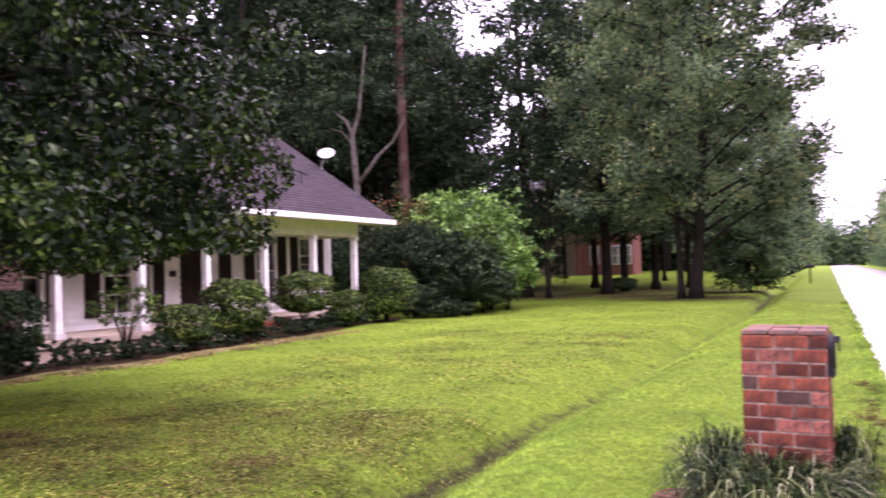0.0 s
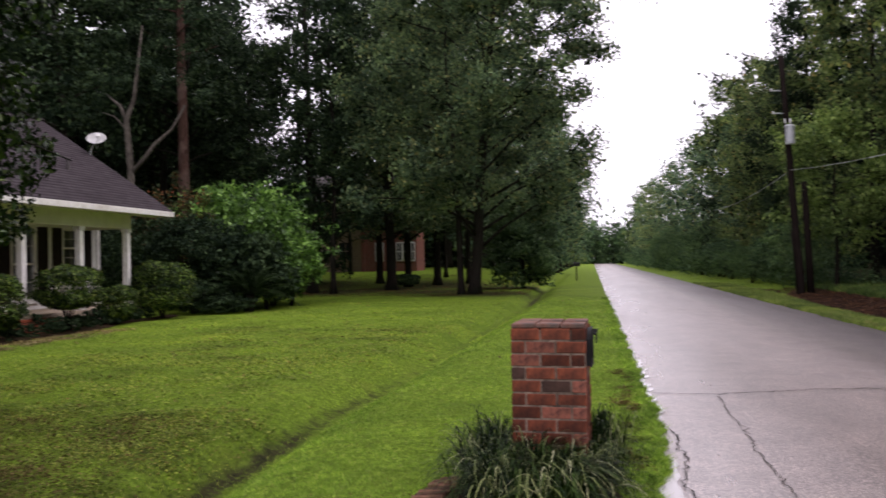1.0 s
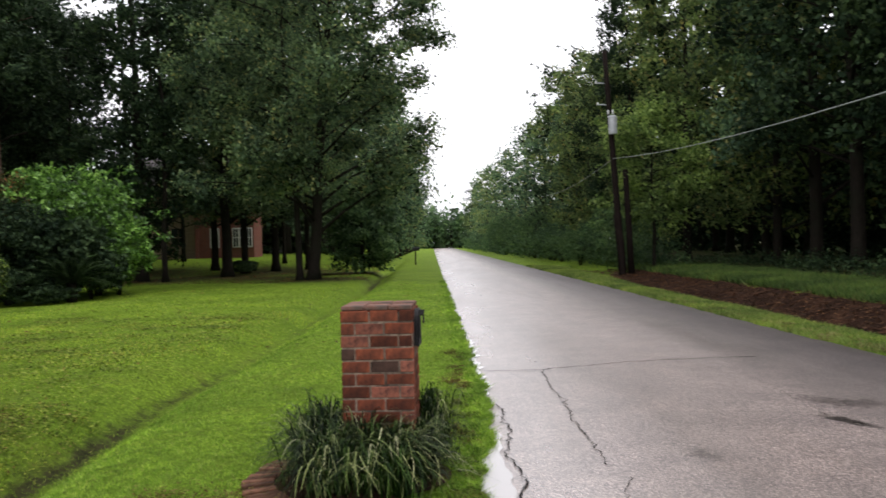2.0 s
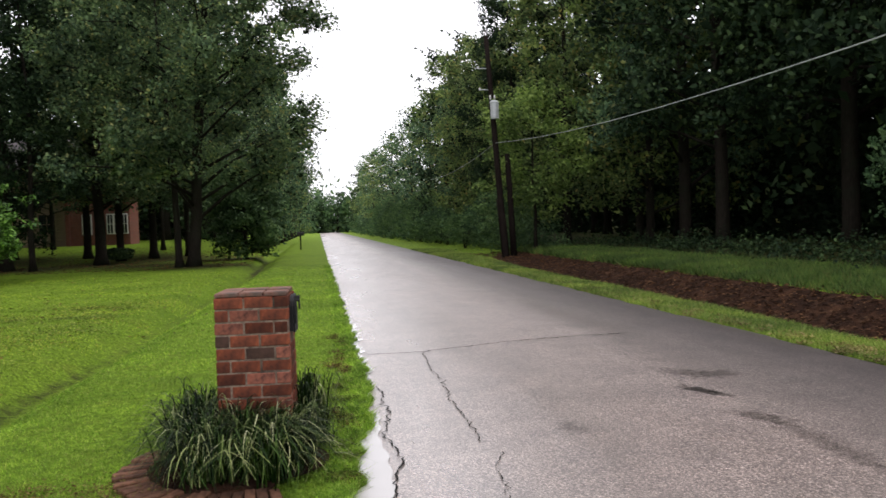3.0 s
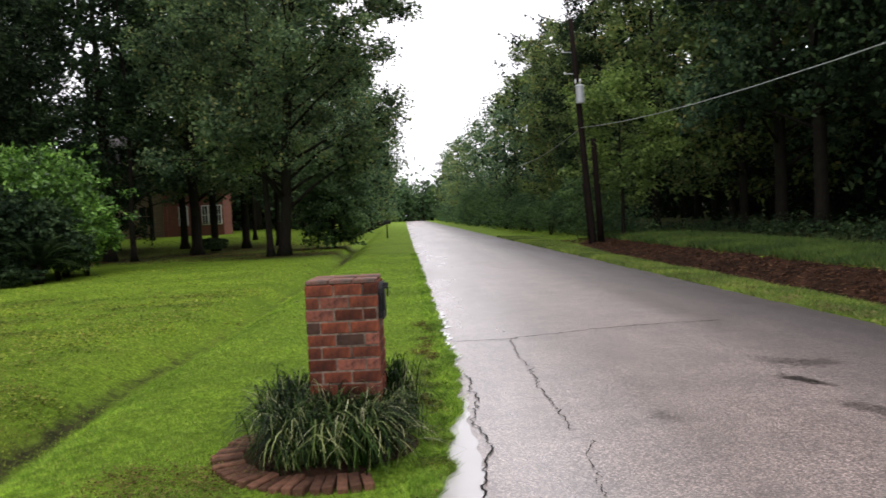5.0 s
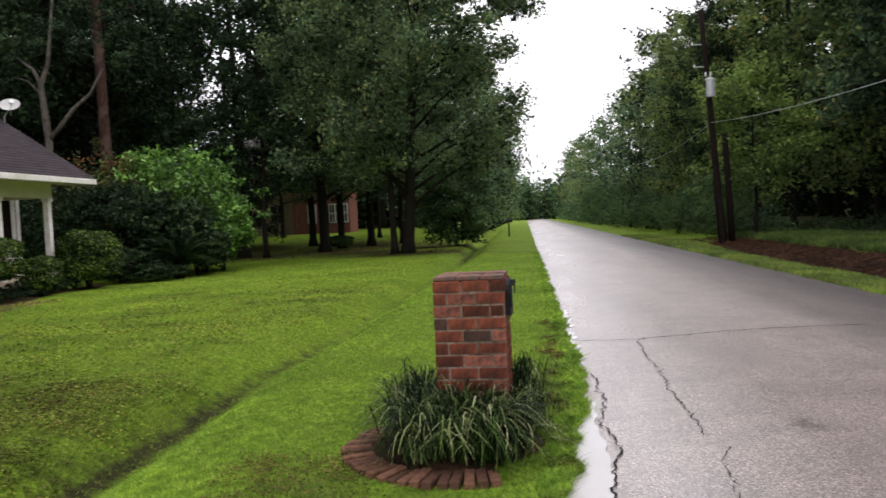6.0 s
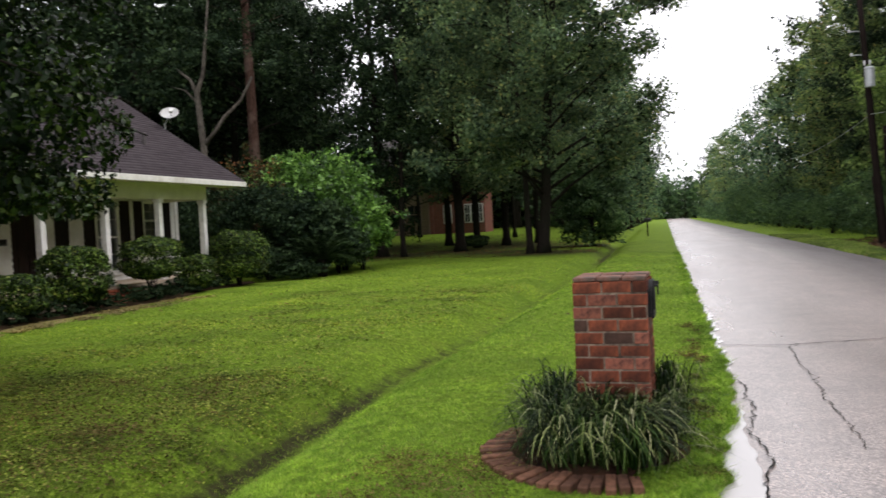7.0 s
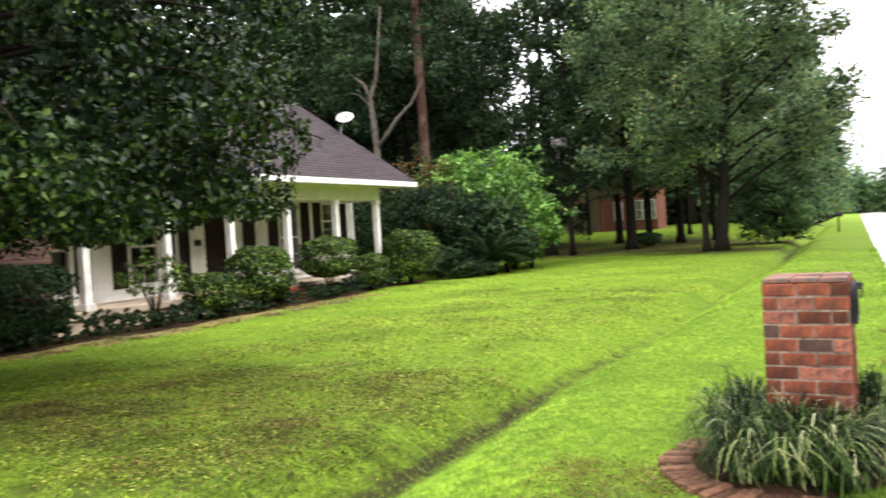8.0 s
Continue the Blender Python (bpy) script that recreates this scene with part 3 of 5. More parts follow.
    ys = axis_steps((-60, 2, 4.0), (2, 30, 0.16), (30, 60, 0.5), (60, 120, 2.0), (120, 300, 12), (300, 900, 60))
    gy, gx = np.meshgrid(ys, xs, indexing="ij")
    gx = gx + np.where((gx > -30) & (gx < 30), bend(np.minimum(gy, 300)), 0)
    gz = height(gx, gy)
    co = np.stack([gx, gy, gz], -1).reshape(-1, 3)
    w = len(xs)
    faces, soil = [], []
    mid = gx - bend(gy)
    for j in range(len(ys) - 1):
        for i in range(w - 1):
            faces.append((j * w + i, j * w + i + 1, j * w + w + i + 1, j * w + w + i))
            e = 0.22 * wave(gx[j, i], gy[j, i], 2.3) + 0.12 * wave(gx[j, i], gy[j, i], 6.0)
            inside = 7.25 + e < mid[j, i] < 9.65 + 0.5 * e and gy[j, i] < 39 + 6 * e
            soil.append(1 if inside else 0)
    me = data("ground", co, faces, True)
    me.materials.append(LAWN)
    me.materials.append(SOIL)
    me.polygons.foreach_set("material_index", soil)
    # swale line: wet soil, with the shade of the crease darkened in
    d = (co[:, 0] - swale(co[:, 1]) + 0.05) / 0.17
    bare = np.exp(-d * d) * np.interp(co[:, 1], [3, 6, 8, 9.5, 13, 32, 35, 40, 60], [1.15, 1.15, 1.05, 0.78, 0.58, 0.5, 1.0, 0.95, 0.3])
    # shade of the lawn trees, painted as dark ground around their feet
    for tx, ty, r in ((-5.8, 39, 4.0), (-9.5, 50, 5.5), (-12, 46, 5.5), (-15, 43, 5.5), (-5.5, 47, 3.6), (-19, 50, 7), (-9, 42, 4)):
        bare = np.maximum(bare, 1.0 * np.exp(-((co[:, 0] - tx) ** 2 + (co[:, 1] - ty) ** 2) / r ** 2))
    bare = np.maximum(bare, np.exp(-((co[:, 0] + 6.5) ** 2 / 20 + (co[:, 1] - 5.5) ** 2 / 14)) * (0.62 + 0.25 * wave(co[:, 0], co[:, 1], 0.9) + 0.2 * wave(co[:, 1], co[:, 0], 2.3)))
    bare = np.maximum(bare, 0.7 * np.exp(-((co[:, 0] + 1.45) ** 2 / 0.25 + (co[:, 1] - 4.75) ** 2 / 0.5)))
    # woods floor: bare soil, also dark for the shade of the canopy
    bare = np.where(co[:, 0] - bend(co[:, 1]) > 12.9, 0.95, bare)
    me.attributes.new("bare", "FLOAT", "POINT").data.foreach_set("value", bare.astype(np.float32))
    ob = new("ground", me)
    return tagged(ob, "mown green lawn with a shallow drainage swale and ditch banks", "lawn", kind="structure")


build_ground()


def build_road():
    ys = axis_steps((-60, 2, 4), (2, 30, 0.12), (30, 80, 0.6), (80, 300, 6))
    v, f = [], []
    cols = 13
    for y in ys:
        a, b = road_left(y), road_right(y)
        for i in range(cols):
            u = i / (cols - 1)
            v.append((a + (b - a) * u, y, 0.0 + 0.05 * math.sin(math.pi * u) - 0.004))
    n = len(v)
    rim = [(x, y, z) for i, (x, y, z) in enumerate(v) if i % cols in (0, cols - 1)]
    v += [(x, y, z - 0.001) for x, y, z in rim]
    m = len(v)
    v += [(x + (0.03 if i % 2 else -0.03), y, -0.12) for i, (x, y, z) in enumerate(rim)]
    for j in range(len(ys) - 1):
        for i in range(cols - 1):
            a = j * cols + i
            f.append((a, a + 1, a + cols + 1, a + cols))
        a = 2 * j
        f.append((n + a, n + a + 2, m + a + 2, m + a))
        f.append((n + a + 3, n + a + 1, m + a + 1, m + a + 3))
    me = data("road", v, f)
    me.polygons.foreach_set("use_smooth", [True] * len(me.polygons))
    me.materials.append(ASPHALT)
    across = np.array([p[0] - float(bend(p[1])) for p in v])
    # wetness and painted sky sheen, falling off from left to right
    wet_sheen = np.clip(1.08 - (across - 0.3) / 4.5, 0, 1)
    me.attributes.new("wet_sheen", "FLOAT", "POINT").data.foreach_set("value", wet_sheen.astype(np.float32))
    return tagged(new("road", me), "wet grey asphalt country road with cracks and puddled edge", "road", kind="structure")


road = build_road()


def crown(x, y):
    """The height of the asphalt at a place."""
    a, b = road_left(y), road_right(y)
    u = min(max((x - a) / (b - a), 0), 1)
    return 0.05 * math.sin(math.pi * u) - 0.004


def crack(name, points, width, seed):
    """A jagged crack of changing width through the points."""
    rng = random.Random(seed)
    line = []
    for (x0, y0), (x1, y1) in zip(points, points[1:]):
        k = max(2, int(math.hypot(x1 - x0, y1 - y0) / 0.05))
        for i in range(k):
            t = i / k
            line.append((x0 + (x1 - x0) * t + rng.gauss(0, 0.014), y0 + (y1 - y0) * t + rng.gauss(0, 0.014)))
    v, f = [], []
    for i, (x, y) in enumerate(line):
        ax, ay = line[max(i - 1, 0)]
        bx, by = line[min(i + 1, len(line) - 1)]
        dx, dy = bx - ax, by - ay
        d = math.hypot(dx, dy) or 1
        w = width * rng.uniform(0.35, 1.3) * (0.4 if i in (0, len(line) - 1) else 1)
        nx, ny = -dy / d * w / 2, dx / d * w / 2
        for s in (1, -1):
            v.append((x + s * nx, y + s * ny, crown(x, y) + 0.010))
        if i:
            f.append((2 * i - 2, 2 * i - 1, 2 * i + 1, 2 * i))
    link(name, data(name, v, f), CRACK, road)


crack("crack", [(1.17, 9.86), (1.15, 9.3), (1.11, 8.65), (1.17, 8.1), (1.10, 7.1), (1.12, 6.24), (1.11, 5.6)], 0.010, 1)
crack("crack", [(1.21, 5.4), (1.12, 5.2), (1.08, 4.87), (1.04, 4.4), (0.98, 3.2)], 0.007, 5)
crack("crack", [(0.47, 8.05), (0.55, 7.78), (0.52, 7.3), (0.55, 6.8), (0.45, 6.2), (0.48, 5.9), (0.52, 5.46), (0.46, 5.15), (0.40, 4.64), (0.36, 3.4)], 0.014, 2)
crack("crack", [(0.46, 10.08), (1.14, 9.93), (2.26, 10.21), (3.52, 10.37), (4.0, 10.38)], 0.026, 3)
crack("crack", [(3.32, 9.2), (3.26, 7.9), (3.2, 6.9)], 0.003, 4)


def puddle(y0, y1, reach, seed):
    """Standing water along the ragged edge; reach: how wide it lies at each y."""
    ys = np.arange(y0, y1, 0.04)
    v, f = [], []
    for i, y in enumerate(ys):
        u = (y - y0) / (y1 - y0)
        w = reach(y) * math.sin(math.pi * min(max(u, 0.02), 0.98)) ** 0.5 * (0.9 + 0.1 * math.sin(2.9 * y + seed)) + 0.012 * math.sin(17 * y + seed)
        for k in range(5):
            x = float(road_left(y)) + 0.01 + max(w, 0.015) * k / 4
            v.append((x, y, crown(x, y) + 0.006))
        if i:
            for k in range(4):
                a = 5 * (i - 1) + k
                f.append((a, a + 1, a + 6, a + 5))
    link("puddle", data("puddle", v, f, True), WATER, road, "shallow puddle of rainwater, pale with painted sky reflection")


puddle(2.6, 7.05, lambda y: float(np.interp(y, [3.4, 4.6, 5.2, 5.5, 6.2, 6.8], [0.36, 0.40, 0.46, 0.50, 0.45, 0.5])) - float(road_left(y)), 1.0)
puddle(8.2, 15.0, lambda y: 0.10, 2.0)

# ---- brick mailbox pillar with its ring ----
PX, PY, PTURN = -0.435, 5.86, -2.5
pillar = thing("brick_mailbox_pillar", "square red brick mailbox pillar set among liriope beside the road", "mailbox pillar")
pillar.matrix_basis = pose(PX, PY, 0, 0, 0, PTURN)


def piece_mesh(name, lx, ly, lz, bevel=0.005):
    bm = bmesh.new()
    box(bm, -lx / 2, lx / 2, -ly / 2, ly / 2, -lz / 2, lz / 2, bevel)
    me = bpy.data.meshes.new(name)
    bm.to_mesh(me)
    bm.free()
    return me


HALF = 0.245
COURSE, BH = 0.086, 0.075


def build_pillar():
    rng = random.Random(5)
    core = boxes((-HALF + 0.005, HALF - 0.005, -HALF + 0.005, HALF - 0.005, -0.08, 1.125))
    part("mortar_core", core, MORTAR, pillar, "recessed grey mortar")
    kinds = {}

    def piece(lx, ly, x, y, z, turn, mat):
        key = (lx, ly, mat.name)
        if key not in kinds:
            kinds[key] = piece_mesh("brick", lx, ly, BH)
            kinds[key].materials.append(mat)
        ob = link("brick", kinds[key], None, pillar)
        ob.matrix_basis = pose(x + rng.gauss(0, 0.0015), y + rng.gauss(0, 0.0015), z, rng.gauss(0, 0.4), rng.gauss(0, 0.4), turn + rng.gauss(0, 0.5))

    def pick(c):
        u = rng.random()
        return DARK_BRICK if u < 0.025 else PALE_BRICK if u < 0.12 else BRICK

    for c in range(13):
        z = 1.135 - BH / 2 - c * COURSE
        for face in range(4):
            if face % 2 == 0:
                runs = [0.19, 0.19, 0.09] if c % 2 == 0 else [0.09, 0.19, 0.19]
                x = -HALF
            else:
                runs = [0.19, 0.09] if c % 2 else [0.09, 0.19]
                x = -HALF + 0.10
            for r in runs:
                m = pick(c)
                if face == 0 and c == 4 and r == 0.19 and x > -0.1:
                    m = DARK_BRICK
                cx, cy = x + r / 2, -HALF + 0.045
                q = Matrix.Rotation(radians(90 * face), 4, "Z") @ Vector((cx, cy, z))
                if not (face == 1 and 0 < c < 4 and abs(q.y) < 0.12):
                    piece(r, 0.09, q.x, q.y, z, 90 * face, m)
                x += r + 0.01
    # flat bricks that close the top
    flat = piece_mesh("cap_brick", 0.155, 0.235, 0.03, 0.006)
    flat.materials.append(CAP)
    for i in range(3):
        for j in range(2):
            ob = link("cap_brick", flat, None, pillar)
            ob.matrix_basis = pose(-0.163 + 0.163 * i, -0.123 + 0.246 * j, 1.152 + rng.gauss(0, 0.002), rng.gauss(0, 0.6), rng.gauss(0, 0.6), rng.gauss(0, 0.8))


build_pillar()
mailbox = thing("mailbox", "black metal mailbox set in the brick pillar facing the road", "mailbox")
mailbox.matrix_basis = pose(PX, PY, 0, 0, 0, PTURN)


def arch(bm, x0, x1, w, z0, z1, n=10):
    """An arched mailbox section from x0 to x1."""
    r = w / 2
    prof = [(-r, z0), (r, z0)] + [(r * math.cos(math.pi * i / n), z1 - r + r * math.sin(math.pi * i / n)) for i in range(n + 1)]
    a = [bm.verts.new((x0, y, z)) for y, z in prof]
    b = [bm.verts.new((x1, y, z)) for y, z in prof]
    bm.faces.new(a[::-1])
    bm.faces.new(b)
    for i in range(len(prof)):
        k = (i + 1) % len(prof)
        bm.faces.new((a[i], a[k], b[k], b[i]))
    return bm


part("box_body", arch(bmesh.new(), 0.0, HALF + 0.018, 0.21, 0.875, 1.125), BLACK_METAL, mailbox)
door_part = part("door", arch(bmesh.new(), HALF + 0.02, HALF + 0.034, 0.225, 0.868, 1.132), BLACK_METAL, mailbox)
part("latch", boxes((HALF + 0.034, HALF + 0.062, -0.02, 0.02, 1.075, 1.09), (HALF + 0.054, HALF + 0.064, -0.02, 0.02, 1.02, 1.09), bevel=0.003), BLACK_METAL, door_part)
part("flag_arm", boxes((HALF + 0.035, HALF + 0.045, -0.125, -0.113, 0.93, 1.12), (HALF + 0.035, HALF + 0.075, -0.126, -0.112, 1.10, 1.125), bevel=0.002), BLACK_METAL, mailbox)

RING_X, RING_Y, RING_R = -0.46, 5.60, 0.785
ring = thing("brick_edging_ring", "ring of weathered red edging bricks round the pillar bed", "brick edging")


def build_ring():
    rng = random.Random(9)
    me = piece_mesh("edging_brick", 0.215, 0.064, 0.09, 0.006)
    me.materials.append(EDGING)
    n = 66
    for i in range(n):
        a = 2 * math.pi * i / n
        if not 2.5 < a < 5.0:
            continue
        ob = link("edging_brick", me, None, ring)
        r = RING_R + rng.gauss(0, 0.008)
        ob.matrix_basis = pose(RING_X + r * math.cos(a), RING_Y + r * math.sin(a), -0.012 + rng.gauss(0, 0.006), rng.gauss(0, 3), 3 + rng.gauss(0, 2), math.degrees(a) + rng.gauss(0, 2))


build_ring()


def bed_soil():
    v, f = [(RING_X, RING_Y, 0.05)], []
    for i in range(32):
        a = 2 * math.pi * i / 32
        r = 0.70 if 2.5 < a < 5.0 else 0.5
        v.append((RING_X + r * math.cos(a), RING_Y + r * math.sin(a), 0.02))
        f.append((0, 1 + i, 1 + (i + 1) % 32))
    tagged(link("bed_soil", data("bed_soil", v, f), SOIL), "dark soil inside the brick ring", "soil", kind="structure")


bed_soil()


def liriope(x, y, seed, n, reach, tall):
    """A clump of arching strap leaves, some of them pale for edges and painted glints."""
    rng = np.random.default_rng(seed)
    root = thing("liriope_clump", "dark green liriope clump of arching blades with pale edges and painted glints", "plant", (x, y, 0.02), "liriope round the pillar")
    for name, share, mat in (("green_tuft", 0.88, LIRIOPE), ("pale_edged_tuft", 0.12, PALE_BLADE)):
        v, f = [], []
        for i in range(int(1.5 * n * share)):
            a = rng.uniform(0, 6.283)
            r0 = abs(rng.normal(0, 0.10))
            h = 1.06 * tall * rng.uniform(0.45, 1.15)
            R = 1.0 * reach * rng.uniform(0.2, 1.3)
            w = rng.uniform(0.0034, 0.006) * (0.62 if mat is PALE_BLADE else 1.0)
            bx, by = r0 * math.cos(a), r0 * math.sin(a)
            start = len(v)
            droop = rng.uniform(0.6, 1.5)
            turn = rng.normal(0, 0.45)
            for k in range(8):
                s = k / 7
                d = R * s ** 1.25
                z = h * (2.25 * s - (1.28 + 0.5 * droop) * s * s)
                wk = w * (1 - 0.85 * s ** 3)
                b = a + turn * s
                px, py = bx + d * math.cos(b), by + d * math.sin(b)
                for q in (-1, 1):
                    v.append((px - q * wk * math.sin(b), py + q * wk * math.cos(b), max(z, -0.01)))
            for k in range(7):
                b = start + 2 * k
                f.append((b, b + 1, b + 3, b + 2))
        link(name, data(name, v, f, True), mat, root)


for k, (dx, dy, n, reach, tall) in enumerate(((-0.28, -0.58, 400, 0.41, 0.46), (0.09, -0.60, 420, 0.40, 0.46), (-0.10, -0.42, 260, 0.36, 0.52), (0.19, -0.40, 220, 0.26, 0.44), (-0.45, -0.16, 260, 0.33, 0.50), (0.29, 0.02, 180, 0.14, 0.42), (0.31, 0.30, 220, 0.18, 0.58), (-0.42, 0.28, 220, 0.34, 0.52), (0.0, 0.46, 160, 0.34, 0.46))):
    liriope(PX + dx, PY + dy, 40 + k, n, reach, tall)

# ---- utility pole and its wires ----
utility_pole = thing("utility_pole", "dark leaning wooden utility pole with a grey transformer and cables", "utility pole", (8.0, 36.7, 0.0))


def on_pole(z):
    return Vector((-0.53 * z / 9.3, 0, z))


link("pole_shaft", tube_mesh("pole_shaft", [(on_pole(z), 0.165 - 0.006 * z) for z in (-0.5, 0, 2, 4, 6, 8, 9.85)], 14), POLE, utility_pole)
can = bmesh.new()
bmesh.ops.create_cone(can, cap_ends=True, segments=20, radius1=0.19, radius2=0.19, depth=0.72, matrix=Matrix.Translation(on_pole(6.5) + Vector((0.02, -0.36, 0))))
bmesh.ops.create_cone(can, cap_ends=True, segments=20, radius1=0.205, radius2=0.15, depth=0.07, matrix=Matrix.Translation(on_pole(6.9) + Vector((0.02, -0.36, 0))))
transformer = part("transformer", can, STEEL, utility_pole, "grey steel transformer can")
for z in (6.25, 6.75):
    part("mounting_bracket", boxes((on_pole(z).x - 0.04, on_pole(z).x + 0.08, -0.24, 0.1, z - 0.03, z + 0.03), bevel=0.004), STEEL, utility_pole)
for z in (8.4, 7.45):
    p = on_pole(z)
    link("bracket_arm", tube_mesh("bracket_arm", [(p, 0.025), (p + Vector((-0.28, -0.02, 0.03)), 0.022), (p + Vector((-0.5, -0.03, 0.02)), 0.02)], 8), STEEL, utility_pole)
    ins = tube_mesh("insulator", [(p + Vector((-0.5, -0.03, 0.0)), 0.035), (p + Vector((-0.5, -0.03, 0.06)), 0.05), (p + Vector((-0.5, -0.03, 0.12)), 0.03)], 8)
    link("insulator", ins, DISH, utility_pole)
for i, dz in enumerate((0.0, 0.12)):
    p = on_pole(7.05)
    link("insulator", tube_mesh("insulator", [(p + Vector((-0.12 + 0.2 * i, -0.3, -0.05)), 0.03), (p + Vector((-0.12 + 0.2 * i, -0.3, 0.05)), 0.045), (p + Vector((-0.12 + 0.2 * i, -0.3, 0.15)), 0.02)], 8), DISH, utility_pole)
for i, dx in enumerate((-0.16, 0.14)):
    link("conduit", tube_mesh("conduit", [((dx, -0.12, 0), 0.03), ((dx - 0.11, -0.12, 1.6), 0.03), ((dx - 0.2, -0.12, 2.6 - i * 0.7), 0.03)], 8), POLE, utility_pole)


def cable(points, r, mat):
    """A cable that sags through the points."""
    o = Vector(utility_pole.location)
    path = []
    for (a, b, sag) in points:
        a, b = Vector(a), Vector(b)
        for i in range(15):
            t = i / 14
            path.append((a.lerp(b, t) - Vector((0, 0, 4 * sag * t * (1 - t))) - o, r))
    link("cable", tube_mesh("cable", path, 6), mat, utility_pole)


cable([((7.66, 36.5, 5.07), (8.3, -14, 5.0), 1.03)], 0.0115, CABLE)
cable([((7.66, 36.85, 5.05), (7.9, 62, 4.85), 0.28)], 0.011, CABLE)
cable([((7.05, 36.7, 8.05), (6.3, 82, 8.3), 0.6)], 0.008, POLE)
stub_pole = thing("stub_pole", "short dark wooden pole beside the utility pole", "pole", (8.55, 37.4, 0.0))
link("shaft", tube_mesh("shaft", [((0, 0, -0.3), 0.17), ((-0.05, 0, 1.5), 0.15), ((-0.16, 0, 4.6), 0.13), ((-0.16, 0, 4.65), 0.09)], 12), POLE, stub_pole)


# ---- white house with the porch ----
house = thing("house", "white lap-sided house with a dark shingle roof and deep front porch", "house")
WX, FX, EX = -15.8, -14.0, -13.35
Y0, Y1 = 10.4, 23.95
FLOOR, CEIL = 0.45, 2.98


def holes_runs(z, y0, y1, holes):
    """The stretches of a wall at height z that no opening takes."""
    cuts = sorted((a, b) for a, b, c, d in holes if c <= z <= d)
    out, y = [], y0
    for a, b in cuts:
        if a > y:
            out.append((y, a))
        y = max(y, b)
    if y < y1:
        out.append((y, y1))
    return out


WINDOWS = [(11.7, 12.6, 0.75, 2.65), (14.25, 15.15, 0.75, 2.65), (19.95, 20.9, 0.70, 2.75), (22.14, 23.0, 1.62, 2.75)]
DOORWAY = (16.9, 17.85, FLOOR, 2.62)


def build_walls():
    holes = WINDOWS + [DOORWAY]
    v, f = [], []
    z, step = FLOOR, 0.17
    while z < CEIL:
        top = min(z + step, CEIL)
        for a, b in holes_runs((z + top) / 2, Y0, Y1, holes):
            k = len(v)
            v += [(WX + 0.036, a, z), (WX + 0.036, b, z), (WX + 0.002, b, top), (WX + 0.002, a, top), (WX - 0.15, a, z), (WX - 0.15, b, z), (WX - 0.15, b, top), (WX - 0.15, a, top)]
            f += [(k + q[0], k + q[1], k + q[2], k + q[3]) for q in ((0, 1, 2, 3), (5, 4, 7, 6), (4, 5, 1, 0), (3, 2, 6, 7), (4, 0, 3, 7), (1, 5, 6, 2))]
        z = top
    link("wall", data("wall", v, f), SIDING, house, "white horizontal lap siding")
    end = boxes((-22.3, WX - 0.15, Y1 - 0.15, Y1, 0.0, 3.2), (-22.3, WX - 0.15, Y0 - 0.15, Y0, 0.0, 3.2), (-22.45, -22.3, Y0 - 0.15, Y1, 0.0, 3.2))
    v = [(EX - 0.4, Y1 - 0.1, 3.2), (-22.4, Y1 - 0.1, 3.2), ((EX - 22.4) / 2, Y1 - 0.1, 6.2)]
    part("side_wall", end, SIDING, house)
    gable = data("gable", v + [(x, y - 0.12, z) for x, y, z in v], [(0, 1, 2), (5, 4, 3), (0, 3, 4, 1), (1, 4, 5, 2), (2, 5, 3, 0)])
    link("gable", gable, SIDING, house)
    part("room_wall", boxes((-18.6, -18.5, Y0, Y1 - 0.2, FLOOR, 3.1)), ROOM, house)
    part("room_floor", boxes((-22.3, WX - 0.15, Y0, Y1 - 0.15, 0.3, FLOOR)), ROOM, house)
    part("corner_board", boxes((WX - 0.1, WX + 0.05, Y1 - 0.16, Y1 + 0.02, FLOOR, CEIL), bevel=0.005), WHITE, house)


build_walls()


def house_window(a, b, c, d):
    """A white double-hung window in the porch wall."""
    x0, x1 = WX - 0.08, WX + 0.05
    frame_bm = boxes((x0, x1, a - 0.06, a + 0.04, c - 0.05, d + 0.07), (x0, x1, b - 0.04, b + 0.06, c - 0.05, d + 0.07), (x0, x1, a + 0.04, b - 0.04, d - 0.04, d + 0.07), (x0, x1, a + 0.04, b - 0.04, c - 0.05, c + 0.04), bevel=0.006)
    w = part("window", frame_bm, WHITE, house, "white-framed double-hung window")
    mid = (c + d) / 2
    part("meeting_rail", boxes((x0 + 0.02, x1 - 0.03, a + 0.04, b - 0.04, mid - 0.03, mid + 0.03)), WHITE, w)
    for lo, hi in ((c + 0.04, mid - 0.03), (mid + 0.03, d - 0.04)):
        pane = part("pane", boxes((x0 + 0.05, x0 + 0.056, a + 0.04, b - 0.04, lo, hi)), GLASS, w)
        pane.visible_shadow = False
        rows = [(x0 + 0.045, x0 + 0.065, (a + b) / 2 - 0.01, (a + b) / 2 + 0.01, lo, hi), (x0 + 0.045, x0 + 0.065, a + 0.04, b - 0.04, (lo + hi) / 2 - 0.01, (lo + hi) / 2 + 0.01)]
        part("muntin", boxes(*rows), WHITE, w)
    part("sill", boxes((WX, WX + 0.1, a - 0.09, b + 0.09, c - 0.09, c - 0.05), bevel=0.005), WHITE, w)


def shutter(a, b, c, d):
    rows = [(WX + 0.024, WX + 0.07, a, a + 0.06, c, d), (WX + 0.024, WX + 0.07, b - 0.06, b, c, d)]
    rows += [(WX + 0.024, WX + 0.07, a + 0.06, b - 0.06, z, z + 0.08) for z in (c, (c + d) / 2 - 0.04, d - 0.08)]
